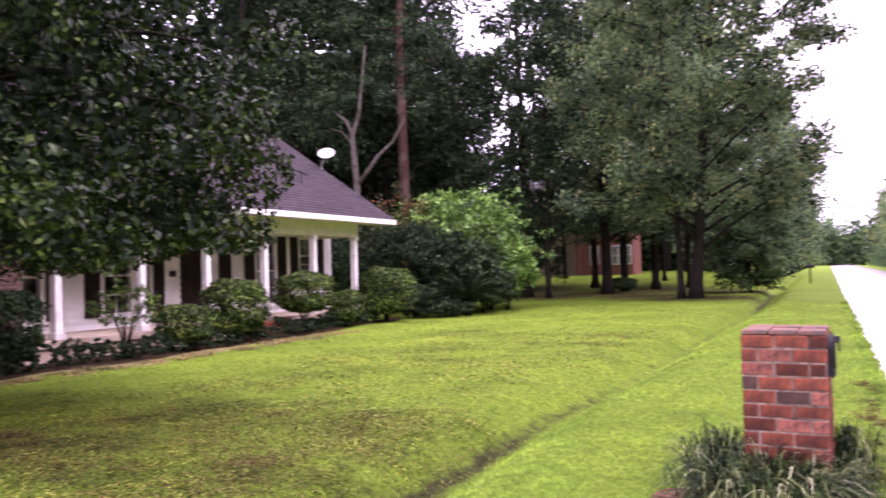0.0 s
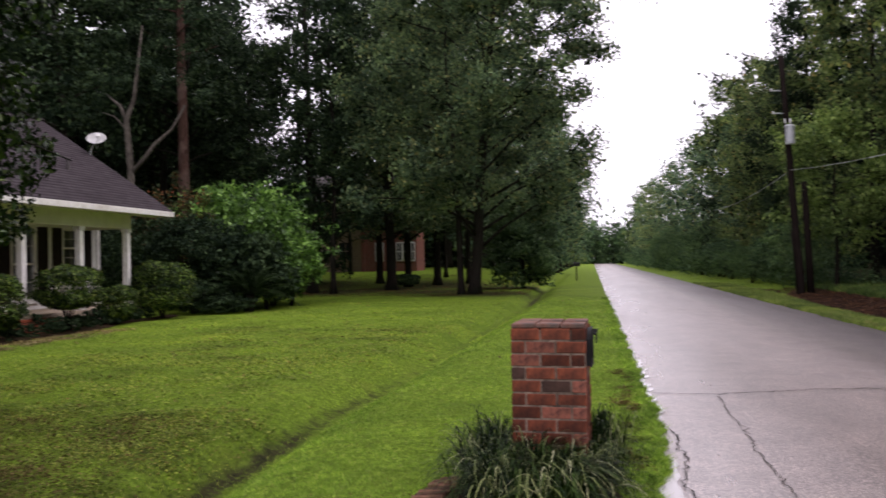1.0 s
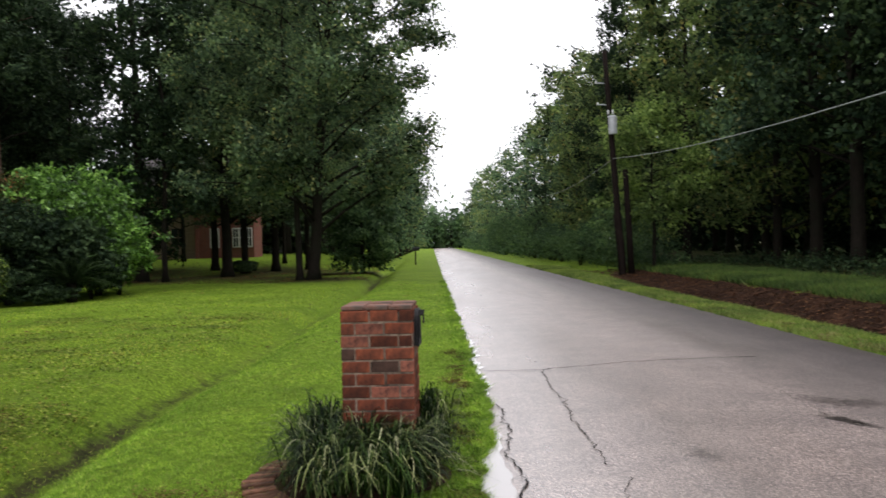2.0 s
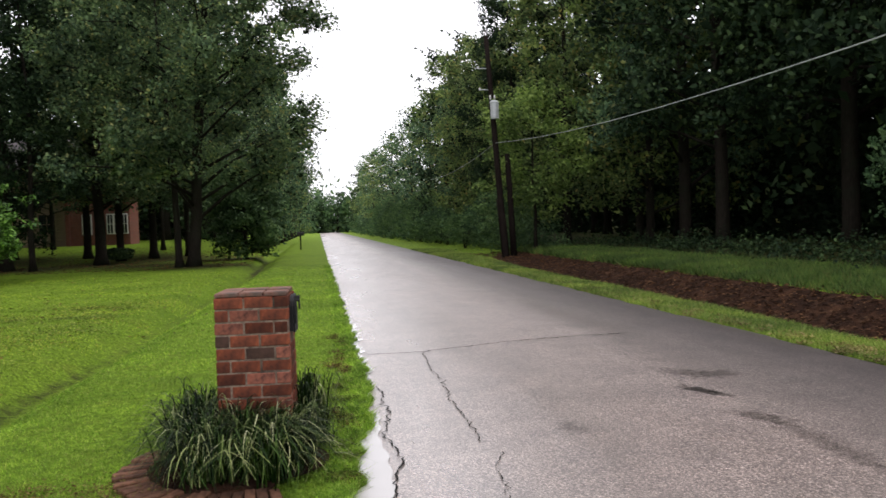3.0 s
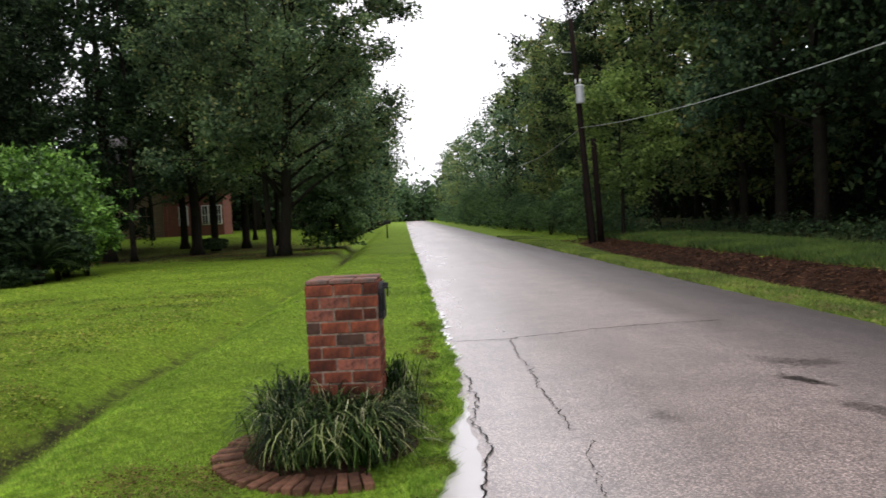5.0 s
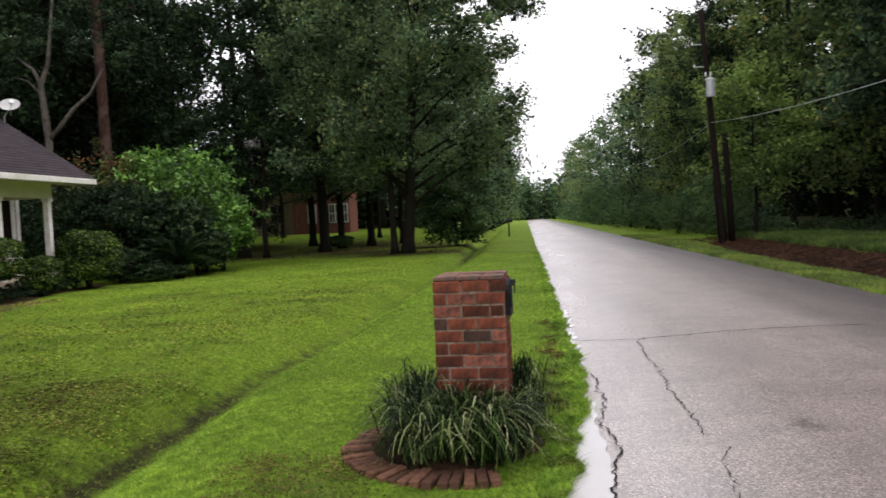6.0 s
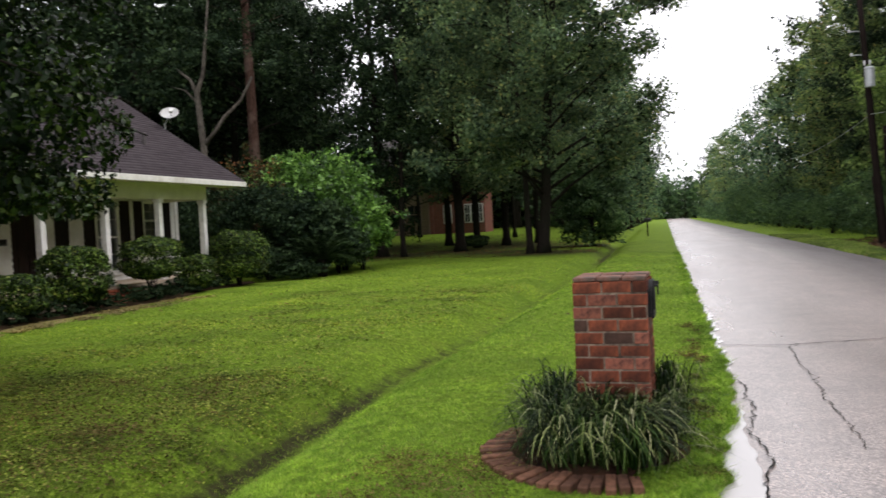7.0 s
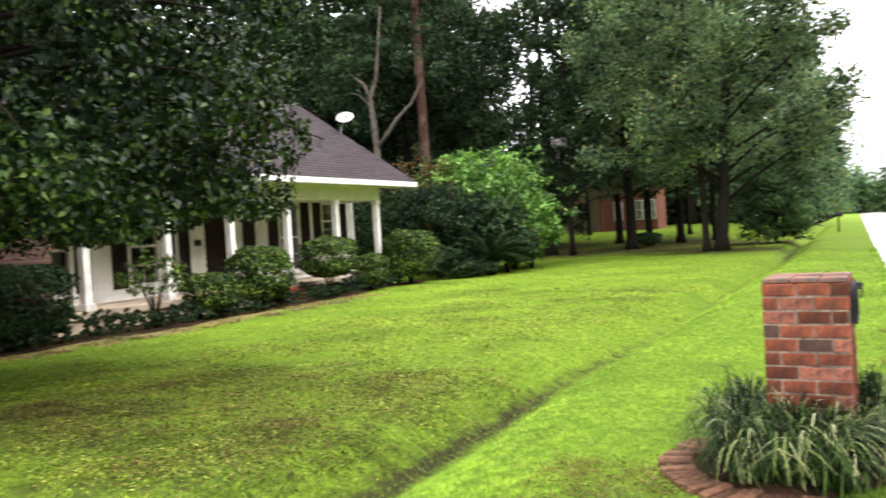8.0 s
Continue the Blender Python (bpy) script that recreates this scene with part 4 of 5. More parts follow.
    z = c + 0.09
    while z < d - 0.12:
        if abs(z - (c + d) / 2) > 0.06:
            rows.append((WX + 0.04, WX + 0.058, a + 0.06, b - 0.06, z, z + 0.032))
        z += 0.05
    rows.append((WX + 0.022, WX + 0.042, a + 0.06, b - 0.06, c, d))
    part("shutter", boxes(*rows), SHUTTER, house, "dark brown louvred shutter")


for w in WINDOWS:
    house_window(*w)
for a, b, c, d in ((11.18, 11.6, 0.72, 2.68), (12.7, 13.1, 0.72, 2.68), (13.72, 14.15, 0.72, 2.68), (15.25, 15.68, 0.72, 2.68), (15.85, 16.2, FLOOR + 0.05, 2.6), (18.3, 18.8, FLOOR + 0.05, 2.68), (19.42, 19.85, 0.66, 2.78), (21.0, 21.42, 0.66, 2.78), (21.66, 22.05, 1.56, 2.78), (23.1, 23.5, 1.56, 2.78)):
    shutter(a, b, c, d)

a, b, c, d = DOORWAY
entry = part("front_door", boxes((WX - 0.09, WX - 0.04, a + 0.05, b - 0.05, c + 0.02, d - 0.05), (WX - 0.04, WX - 0.025, a + 0.15, (a + b) / 2 - 0.05, c + 0.2, c + 0.9), (WX - 0.04, WX - 0.025, (a + b) / 2 + 0.05, b - 0.15, c + 0.2, c + 0.9), (WX - 0.04, WX - 0.025, a + 0.15, (a + b) / 2 - 0.05, c + 1.05, d - 0.25), (WX - 0.04, WX - 0.025, (a + b) / 2 + 0.05, b - 0.15, c + 1.05, d - 0.25)), DOOR, house, "dark stained panelled front door")
part("door_frame", boxes((WX - 0.1, WX + 0.04, a - 0.09, a + 0.05, c, d + 0.08), (WX - 0.1, WX + 0.04, b - 0.05, b + 0.09, c, d + 0.08), (WX - 0.1, WX + 0.04, a + 0.05, b - 0.05, d - 0.05, d + 0.08), bevel=0.005), DOOR, house)
part("door_knob", boxes((WX - 0.025, WX + 0.03, b - 0.14, b - 0.09, c + 0.95, c + 1.0), bevel=0.012), STEEL, entry)
part("porch_light", boxes((WX + 0.02, WX + 0.16, 16.45, 16.6, 2.15, 2.4), (WX + 0.03, WX + 0.12, 16.48, 16.57, 2.4, 2.46), bevel=0.01), BLACK_METAL, house, "small black porch lantern")
part("nameplate", boxes((WX + 0.022, WX + 0.035, 16.4, 16.66, 1.62, 1.78), bevel=0.003), BLACK_METAL, house)
part("porch_floor", boxes((WX - 0.1, FX + 0.14, Y0, 23.2, 0.30, FLOOR), bevel=0.01), CONCRETE, house, "tan concrete porch floor")
part("foundation", boxes((WX - 0.1, FX + 0.08, Y0, 23.14, -0.1, 0.30)), CONCRETE, house)
part("porch_ceiling", boxes((-22.3, FX - 0.1, Y0, 22.56, CEIL, CEIL + 0.04)), CREAM, house)
part("porch_beam", boxes((FX - 0.09, FX + 0.09, Y0, 22.75, 2.72, 3.14), (WX, FX - 0.09, 22.57, 22.75, 2.72, 3.14), bevel=0.006), CREAM, house)


def porch_post(y):
    post = boxes((FX - 0.085, FX + 0.085, y - 0.085, y + 0.085, FLOOR, 2.72), (FX - 0.12, FX + 0.12, y - 0.12, y + 0.12, FLOOR, FLOOR + 0.14), (FX - 0.115, FX + 0.115, y - 0.115, y + 0.115, 2.62, 2.72), bevel=0.008)
    part("porch_post", post, WHITE, house, "square white porch post")


for y in (11.5, 13.7, 15.8, 18.05, 20.35, 22.62):
    porch_post(y)


def build_roof():
    """Overlapping shingle courses on the front slope, a plain back slope, fascia and ridge."""
    ridge_x, ridge_z, eave_z = -17.95, 6.42, 3.30
    n = 34
    rng = random.Random(2)
    v, f = [], []
    for i in range(n):
        u0, u1 = i / n, (i + 1) / n + 0.006
        x0, x1 = EX + (ridge_x - EX) * u0, EX + (ridge_x - EX) * min(u1, 1)
        z0, z1 = eave_z + (ridge_z - eave_z) * u0, eave_z + (ridge_z - eave_z) * min(u1, 1)
        y = 9.6 - rng.uniform(0, 0.3)
        while y < 24.2:
            e = min(y + 0.30 + rng.uniform(-0.02, 0.02), 24.2)
            k = len(v)
            lift = 0.022 + rng.uniform(0, 0.006)
            v += [(x0, y, z0 + lift), (x0, e - 0.006, z0 + lift), (x1, e - 0.006, z1 + 0.004), (x1, y, z1 + 0.004), (x0, y, z0), (x0, e - 0.006, z0)]
            f += [(k, k + 1, k + 2, k + 3), (k + 4, k + 5, k + 1, k)]
            y = e
    link("roof", data("roof", v, f), SHINGLE, house, "dark grey-brown asphalt shingles")
    slab = [(EX, 9.6, eave_z), (EX, 24.2, eave_z), (ridge_x, 24.2, ridge_z), (ridge_x, 9.6, ridge_z), (-22.6, 24.2, eave_z), (-22.6, 9.6, eave_z)]
    low = [(x, y, z - 0.12) for x, y, z in slab]
    deck = data("roof_deck", slab + low, [(0, 1, 2, 3), (3, 2, 4, 5), (7, 6, 9, 8), (8, 9, 11, 10), (1, 7, 8, 2), (2, 8, 10, 4), (0, 3, 9, 6), (3, 5, 11, 9), (5, 4, 10, 11), (6, 7, 1, 0)])
    link("roof_deck", deck, SHINGLE, house)
    part("ridge_cap", boxes((ridge_x - 0.12, ridge_x + 0.12, 9.6, 24.2, ridge_z + 0.0, ridge_z + 0.05), bevel=0.02), SHINGLE, house)
    part("fascia", boxes((EX - 0.02, EX + 0.025, 9.6, 24.24, 3.135, 3.295), bevel=0.006), WHITE, house, "white painted fascia board")
    part("soffit", boxes((FX - 0.05, EX - 0.02, 9.6, 24.2, 3.14, 3.17)), CREAM, house)
    part("vent_pipe", boxes((-15.0, -14.9, 21.2, 21.3, 4.3, 4.75), bevel=0.02), DARK_ROOF, house)


build_roof()


def build_brick_wing():
    """The brick end of the house that stands forward of the porch."""
    wing = thing("brick_wing", "dark red brick wing at the end of the porch", "house wing")
    part("wall", boxes((-22.0, -13.47, 4.0, 10.36, -0.1, 3.05), (-13.475, -13.46, 4.0, 10.355, -0.1, 3.04)), MORTAR, wing)
    v, f = [], []
    rng = random.Random(3)

    def add(x0, x1, y0, y1, z0, z1):
        k = len(v)
        v.extend([(x, y, z) for x in (x0, x1) for y in (y0, y1) for z in (z0, z1)])
        f.extend([tuple(k + i for i in q) for q in ((4, 6, 7, 5), (2, 3, 7, 6), (0, 4, 5, 1), (1, 5, 7, 3), (0, 2, 6, 4))])

    for c in range(36):
        z = 0.02 + c * 0.083
        y = 10.36 - (0.1 if c % 2 else 0)
        while y > 5.6:
            add(-13.47, -13.45 + rng.uniform(0, 0.004), y - 0.19, y, z, z + 0.073)
            y -= 0.2
        x = -13.46 - (0.1 if c % 2 else 0)
        while x > -15.6:
            add(x - 0.19, x, 10.35, 10.372, z, z + 0.073)
            x -= 0.2
    bricks = link("brickwork", data("brickwork", v, f), WING_BRICK, wing, "courses of dark red brick")
    tagged(bricks, kind="stuff")
    part("roof", boxes((-22.3, -13.0, 3.6, 10.5, 3.05, 3.2), bevel=0.02), SHINGLE, wing)


build_brick_wing()

steps = thing("brick_steps", "low red brick steps up to the porch floor", "steps")


def build_steps():
    me = piece_mesh("brick", 0.19, 0.092, 0.065, 0.006)
    me.materials.append(BRICK)
    rng = random.Random(8)
    for s, (x, z, rows) in enumerate(((-13.30, 0.0, 1), (-13.30, 0.075, 1), (-13.55, 0.15, 1), (-13.55, 0.225, 1), (-13.75, 0.30, 1))):
        y = 16.75
        while y < 18.9:
            ob = link("brick", me, None, steps)
            ob.matrix_basis = pose(x + rng.gauss(0, 0.004), y + (0.05 if s % 2 else 0), z + 0.035, 0, 0, 90 * (s % 2) + rng.gauss(0, 1))
            y += 0.2 if s % 2 else 0.1
    part("step_core", boxes((-13.95, -13.4, 16.72, 18.85, -0.05, 0.13), (-13.95, -13.65, 16.72, 18.85, 0.13, 0.28)), MORTAR, steps)


build_steps()

dish = thing("satellite_dish", "pale grey satellite dish on an arm above the roof slope", "satellite dish", (-16.2, 24.15, 4.95))


def build_dish():
    bm = bmesh.new()
    rings, n = 7, 28
    tilt = Vector((0.30, -0.72, 0.62)).to_track_quat("Z", "Y").to_matrix().to_4x4()
    grid = []
    for i in range(rings):
        r = 0.30 * i / (rings - 1)
        grid.append([bm.verts.new(tilt @ Vector((1.0 * r * math.cos(2 * math.pi * k / n), 0.86 * r * math.sin(2 * math.pi * k / n), 0.45 * r * r))) for k in range(n if i else 1)])
    for k in range(n):
        bm.faces.new((grid[0][0], grid[1][k], grid[1][(k + 1) % n]))
        for i in range(1, rings - 1):
            bm.faces.new((grid[i][k], grid[i + 1][k], grid[i + 1][(k + 1) % n], grid[i][(k + 1) % n]))
    ret = bmesh.ops.solidify(bm, geom=bm.faces[:], thickness=0.012)
    ob = part("reflector", bm, DISH, dish)
    ob.location = (0.35, -0.15, 0.75)
    link("mast", tube_mesh("mast", [((0.0, 0, -0.25), 0.025), ((0.05, 0.0, 0.45), 0.025), ((0.33, -0.1, 0.70), 0.022)], 8), STEEL, dish)
    link("feed_arm", tube_mesh("feed_arm", [((0.33, -0.1, 0.45), 0.012), ((0.60, -0.45, 0.72), 0.012)], 6), STEEL, dish)
    head = part("feed_head", boxes((-0.06, 0.06, -0.1, 0.1, -0.05, 0.05), bevel=0.02), DISH, dish)
    head.matrix_basis = pose(0.62, -0.48, 0.78, 30, 0, 30)


build_dish()


def bed():
    """Pine straw along the front of the porch."""
    v, f = [], []
    ys = np.arange(6.0, 24.6, 0.3)
    for i, y in enumerate(ys):
        edge = -12.5 + 0.12 * math.sin(1.7 * y) - 0.8 * smooth((y - 17) / 6)
        for k in range(6):
            x = -13.95 + (edge + 13.95) * k / 5
            v.append((x, y, float(height(x, y)) + (0.05 if 0 < k < 5 else 0.015)))
        if i:
            for k in range(5):
                a = 6 * (i - 1) + k
                f.append((a, a + 1, a + 7, a + 6))
    tagged(link("planting_bed", data("planting_bed", v, f, True), STRAW), "pine straw planting bed along the porch", "planting bed", kind="structure")

    v, f = [], []
    ys = np.arange(6.0, 18.0, 0.2)
    for i, y in enumerate(ys):
        edge = -12.5 + 0.12 * math.sin(1.7 * y) - 0.8 * smooth((y - 17) / 6)
        w = 0.6 * math.sin(math.pi * (i + 0.5) / len(ys)) ** 0.5 * (0.75 + 0.35 * math.sin(2.3 * y) + 0.3 * math.sin(7.3 * y))
        for k in range(4):
            x = edge - 0.03 + w * k / 3
            v.append((x, y, float(height(x, y)) + (0.012 if k < 3 else 0.002)))
        if i:
            for k in range(3):
                a = 4 * (i - 1) + k
                f.append((a, a + 1, a + 5, a + 4))
    tagged(link("dry_strip", data("dry_strip", v, f, True), DRY_STRAW), "tan strip of dry straw along the lawn edge", "ground cover", kind="structure")


bed()

SHRUBS = "clipped shrubs along the porch"
shrub("clipped_shrub", "rounded clipped evergreen shrub in front of the porch", (-13.0, 15.6, 0.03), 1, 0.72, 0.74, 1.5, SHRUB_LEAF, 0.075, 9000, group=SHRUBS)
shrub("clipped_shrub", "rounded leggy evergreen shrub with light new leaves", (-13.1, 18.6, 0.03), 2, 0.72, 0.78, 1.6, SHRUB_LEAF, 0.075, 7500, group=SHRUBS, skirt=0.35)
shrub("clipped_shrub", "low flat-topped clipped shrub beside the porch steps", (-13.2, 20.85, 0.03), 3, 0.5, 0.55, 1.05, SHRUB_LEAF, 0.07, 5000, group=SHRUBS)
shrub("clipped_shrub", "large rounded clipped shrub at the porch corner", (-13.25, 23.3, 0.03), 4, 0.86, 0.9, 1.72, SHRUB_LEAF, 0.075, 9000, group=SHRUBS)
shrub("clipped_shrub", "small round clipped shrub in the straw bed", (-13.0, 13.9, 0.03), 5, 0.56, 0.58, 0.98, SHRUB_LEAF, 0.07, 6000, group=SHRUBS)
shrub("open_shrub", "thin open shrub with pale bare stems", (-12.9, 12.2, 0.03), 6, 0.75, 0.75, 1.5, SHRUB_LEAF, 0.07, 1500, False, skirt=0.4)
shrub("clipped_shrub", "dark evergreen shrub against the brick wing", (-12.95, 9.3, 0.03), 7, 0.5, 1.0, 1.45, DARK_LEAF, 0.075, 8000, group=SHRUBS)
cover = random.Random(8)
for k in range(30):
    y = 8.4 + 0.5 * k
    shrub("low_ground_cover", "low dark green ground cover plant in the bed", (-12.85 - 0.8 * float(smooth((y - 17) / 6)) + cover.uniform(-0.12, 0.12), y, 0.03), 20 + k, cover.uniform(0.32, 0.46), cover.uniform(0.38, 0.5), cover.uniform(0.26, 0.5), DARK_LEAF, 0.065, 900, False, "ground cover in the bed", 0.0)

# the large shrubs past the porch corner
shrub("bright_shrub", "tall bright green leafy shrub beside the house", (-14.2, 31.0, 0), 31, 3.0, 2.4, 4.75, BRIGHT_LEAF, 0.2, 12000, False)
shrub("bright_shrub", "bright green shrub spilling over the lawn edge", (-12.5, 30.2, 0), 32, 1.9, 1.7, 3.0, BRIGHT_LEAF, 0.17, 6000, False)
shrub("russet_shrub", "mixed green shrub with russet new shoots", (-15.9, 29.0, 0), 33, 1.7, 1.5, 4.55, RED_LEAF, 0.13, 5000, False)
shrub("dark_shrub", "dark evergreen shrub at the lawn edge", (-14.6, 27.8, 0), 34, 1.9, 1.6, 3.4, DARK_LEAF, 0.14, 9000, False)
shrub("dark_shrub", "dark evergreen shrub beside the lawn", (-13.0, 28.0, 0), 35, 1.7, 1.5, 2.8, DARK_LEAF, 0.2, 8000, False)
shrub("bright_shrub", "low bright green shrub at the lawn edge", (-11.7, 30.0, 0), 41, 1.1, 1.1, 2.5, BRIGHT_LEAF, 0.19, 3000, False)
shrub("dark_shrub", "dense dark shrub at the lawn edge", (-11.8, 27.9, 0), 42, 1.2, 1.1, 1.7, DARK_LEAF, 0.14, 5000, False)
shrub("dark_shrub", "low dark shrub at the lawn edge", (-13.4, 25.6, 0), 36, 1.3, 1.0, 1.1, DARK_LEAF, 0.12, 5000, False)
shrub("dark_shrub", "low dark shrub at the lawn edge", (-12.3, 25.4, 0), 37, 1.1, 0.6, 0.55, DARK_LEAF, 0.12, 3500, False)
shrub("dark_shrub", "dark shrub growing behind the porch end", (-17.6, 27.5, 0), 38, 2.2, 1.8, 3.6, DARK_LEAF, 0.15, 8000, False)


def cycad(x, y, seed):
    """A palm-like plant: stiff feathered fronds that arch from one crown."""
    rng = np.random.default_rng(seed)
    root = thing("sago_palm", "dark sago palm with stiff arching feathered fronds", "plant", (x, y, 0))
    v, f = [], []
    tube(v, f, [((0, 0, 0), 0.16), ((0, 0, 0.3), 0.2), ((0, 0, 0.6), 0.13)], 9)
    link("trunk", data("trunk", v, f, True), BARK, root)
    for i in range(34):
        a = 2.39996 * i + rng.normal(0, 0.15)
        L = rng.uniform(1.5, 2.1)
        up = 0.35 + 1.5 * i / 34
        co, fa = [], []
        for k in range(26):
            t = (k + 1) / 26
            r, z = L * t * math.cos(up * 0.75), 0.55 + L * (math.sin(up) * t - 0.55 * t * t)
            w = 0.26 * math.sin(math.pi * min(0.12 + 0.86 * t, 1)) ** 0.6
            for q in (-1, 1):
                b = len(co)
                co += [(r * math.cos(a), r * math.sin(a), z), ((r + 0.045) * math.cos(a), (r + 0.045) * math.sin(a), z), ((r + 0.14) * math.cos(a) - q * w * math.sin(a), (r + 0.14) * math.sin(a) + q * w * math.cos(a), z + 0.05)]
                fa.append((b, b + 1, b + 2))
        link("frond", data("frond", co, fa), FROND, root)


cycad(-11.8, 26.4, 5)

# dark object of unknown kind, built with the shrub shape
shrub("dark_shrub", "low dark rounded object between the lawn trees, shaped as a shrub", (-11.4, 47.6, 0.1), 39, 0.75, 0.6, 0.75, DARK_LEAF, 0.1, 2500)
shrub("dark_shrub", "dark rounded shrub beside the neighbour house", (-17.6, 44.5, 0.1), 40, 1.0, 0.8, 0.9, DARK_LEAF, 0.12, 3000)

# ---- brick neighbour house ----
neighbour = thing("neighbour_house", "two-storey neighbour house of red brick and tan boards", "house", (0, 0, 0.85))


def build_neighbour():
    part("wall", boxes((-18.6, -14.35, 63.6, 66.5, -0.5, 5.6), (-18.6, -16.2, 66.5, 72, -0.5, 5.6)), HOUSE_BRICK, neighbour, "red brick wall")
    part("side_wall", boxes((-30.5, -18.6, 64.2, 72, -0.5, 5.6)), TAN_WALL, neighbour, "tan weathered board wall")
    part("brick_pier", boxes((-18.85, -18.55, 63.5, 64.2, -0.5, 5.6), bevel=0.02), HOUSE_BRICK, neighbour)
    v = [(-31.2, 63.2, 5.6), (-13.0, 62.8, 5.6), (-13.0, 72.8, 5.6), (-31.2, 72.8, 5.6), (-26, 67.8, 8.2), (-17.5, 67.8, 8.2)]
    low = [(x, y, z - 0.25) for x, y, z in v[:4]]
    roof = data("roof", v + low, [(0, 1, 5, 4), (1, 2, 5), (2, 3, 4, 5), (3, 0, 4), (6, 7, 1, 0), (7, 8, 2, 1), (8, 9, 3, 2), (9, 6, 0, 3), (9, 8, 7, 6)])
    link("roof", roof, DARK_ROOF, neighbour)

    def window(x, z, w, h, y, lit):
        fr = part("window", boxes((x - w / 2 - 0.07, x + w / 2 + 0.07, y - 0.08, y + 0.02, z - 0.07, z + h + 0.07), bevel=0.01), WHITE if lit else TAN_WALL, neighbour)
        for i in (0, 1):
            for j in (0, 1):
                x0, z0 = x - w / 2 + i * (w / 2 + 0.025), z + j * (h / 2 + 0.025)
                part("pane", boxes((x0, x0 + w / 2 - 0.025, y - 0.086, y - 0.083, z0, z0 + h / 2 - 0.025)), GLASS_DARK, fr)


    for x, w in ((-17.35, 0.55), (-15.72, 0.36), (-15.22, 0.36), (-14.72, 0.36)):
        window(x, 0.85, w, 1.35, 63.6, True)
        window(x, 3.7, w, 1.3, 63.6, True)
    window(-20.3, 0.95, 1.1, 1.4, 64.2, False)
    window(-24.0, 0.95, 1.1, 1.4, 64.2, False)
    deck = [(-26.0 + 0.45 * i, -25.94 + 0.45 * i, 62.5, 62.56, 0.1, 1.0) for i in range(8)]
    part("deck_rail", boxes((-26.2, -22.4, 62.48, 62.58, 0.98, 1.06), (-26.2, -22.4, 62.48, 62.58, 0.1, 0.16), *deck), WHITE, neighbour, "pale wooden porch railing")


GLASS_DARK = surface("dark_window_pane", (0.012, 0.014, 0.016), (0.03, 0.033, 0.036), 3, 0.08)
build_neighbour()

far_house = thing("far_house", "pale far house seen between the tree trunks", "house", (-17.5, 98, 1.0))
part("wall", boxes((-5, 6, 0, 8, -1, 2.9)), WHITE, far_house)
far_roof = [(-5.6, -0.6, 2.9), (6.6, -0.6, 2.9), (6.6, 8.6, 2.9), (-5.6, 8.6, 2.9), (-3, 4, 5.2), (4, 4, 5.2)]
link("roof", data("roof", far_roof, [(0, 1, 5, 4), (1, 2, 5), (2, 3, 4, 5), (3, 0, 4), (3, 2, 1, 0)]), DARK_ROOF, far_house)
for x in (-3.2, 0.2, 3.6):
    w = part("window", boxes((x - 0.6, x + 0.6, -0.05, 0.0, 0.9, 2.3)), WHITE, far_house)
    part("pane", boxes((x - 0.5, x + 0.5, -0.06, -0.052, 1.0, 2.2)), GLASS_DARK, w)

far_box = thing("far_mailbox", "small dark mailbox on a wooden post beside the road", "mailbox", (-1.9, 60.4, 0))
part("post", boxes((-0.05, 0.05, -0.05, 0.05, -0.2, 1.05), bevel=0.01), POLE, far_box)
part("box_body", arch(bmesh.new(), -0.25, 0.28, 0.22, 1.02, 1.28), BLACK_METAL, far_box)


# ---- trees on the lawn ----
tree("large_lawn_tree", "large leafy tree with a dark trunk at the lawn edge", (-5.95, 38.4, 0), 11, 19.5, 0.28, 0.10, 7.9, 62, TREE_LEAF, BARK, 0.18, 480, 1.15, 0.62, "round", (1.5, -0.5), inner=16)
tree("forked_lawn_tree", "slender dark tree beside the large lawn tree", (-6.55, 38.3, 0), 12, 14.0, 0.17, 0.28, 4.2, 18, TREE_LEAF, BARK, 0.15, 440, 1.1, 0.5, "round", (-0.6, 0.4), inner=9)
LAWN_TREES = "trees on the neighbour's lawn"
for k, (x, y, H, r, b, s, lim, lf) in enumerate(((-10.1, 50.5, 17, 0.24, 0.17, 4.2, 26, TREE_LEAF), (-11.9, 46, 18, 0.30, 0.15, 4.4, 30, TREE_LEAF), (-11.6, 49.0, 17, 0.22, 0.15, 3.8, 24, TREE_LEAF), (-13.7, 41.1, 15, 0.15, 0.17, 3.2, 20, DARK_LEAF), (-15.3, 42.3, 19, 0.28, 0.15, 4.2, 24, DARK_LEAF), (-14.2, 52, 15, 0.24, 0.17, 4.0, 20, TREE_LEAF), (-10.6, 56, 14, 0.14, 0.20, 3.5, 20, TREE_LEAF), (-8.4, 52, 14, 0.16, 0.20, 3.6, 20, TREE_LEAF))):
    tree("lawn_tree", "tall leafy tree with a bare dark lower trunk", (x, y, float(height(x, y))), 60 + k, H, r, b, s, int(1.3 * lim), lf, BARK, 0.21, 290, 1.1, 0.65, "column", group=LAWN_TREES, inner=16)
tree("low_evergreen_tree", "low dark evergreen tree with foliage near the ground", (-4.4, 46.0, 0), 81, 4.4, 0.14, 0.05, 2.4, 24, SCRUB_LEAF, BARK, 0.2, 420, 0.9, 0.1, "round")

for x, y, h in ((-18.6, 53.0, 6.5), (-21.5, 56.0, 7.0)):
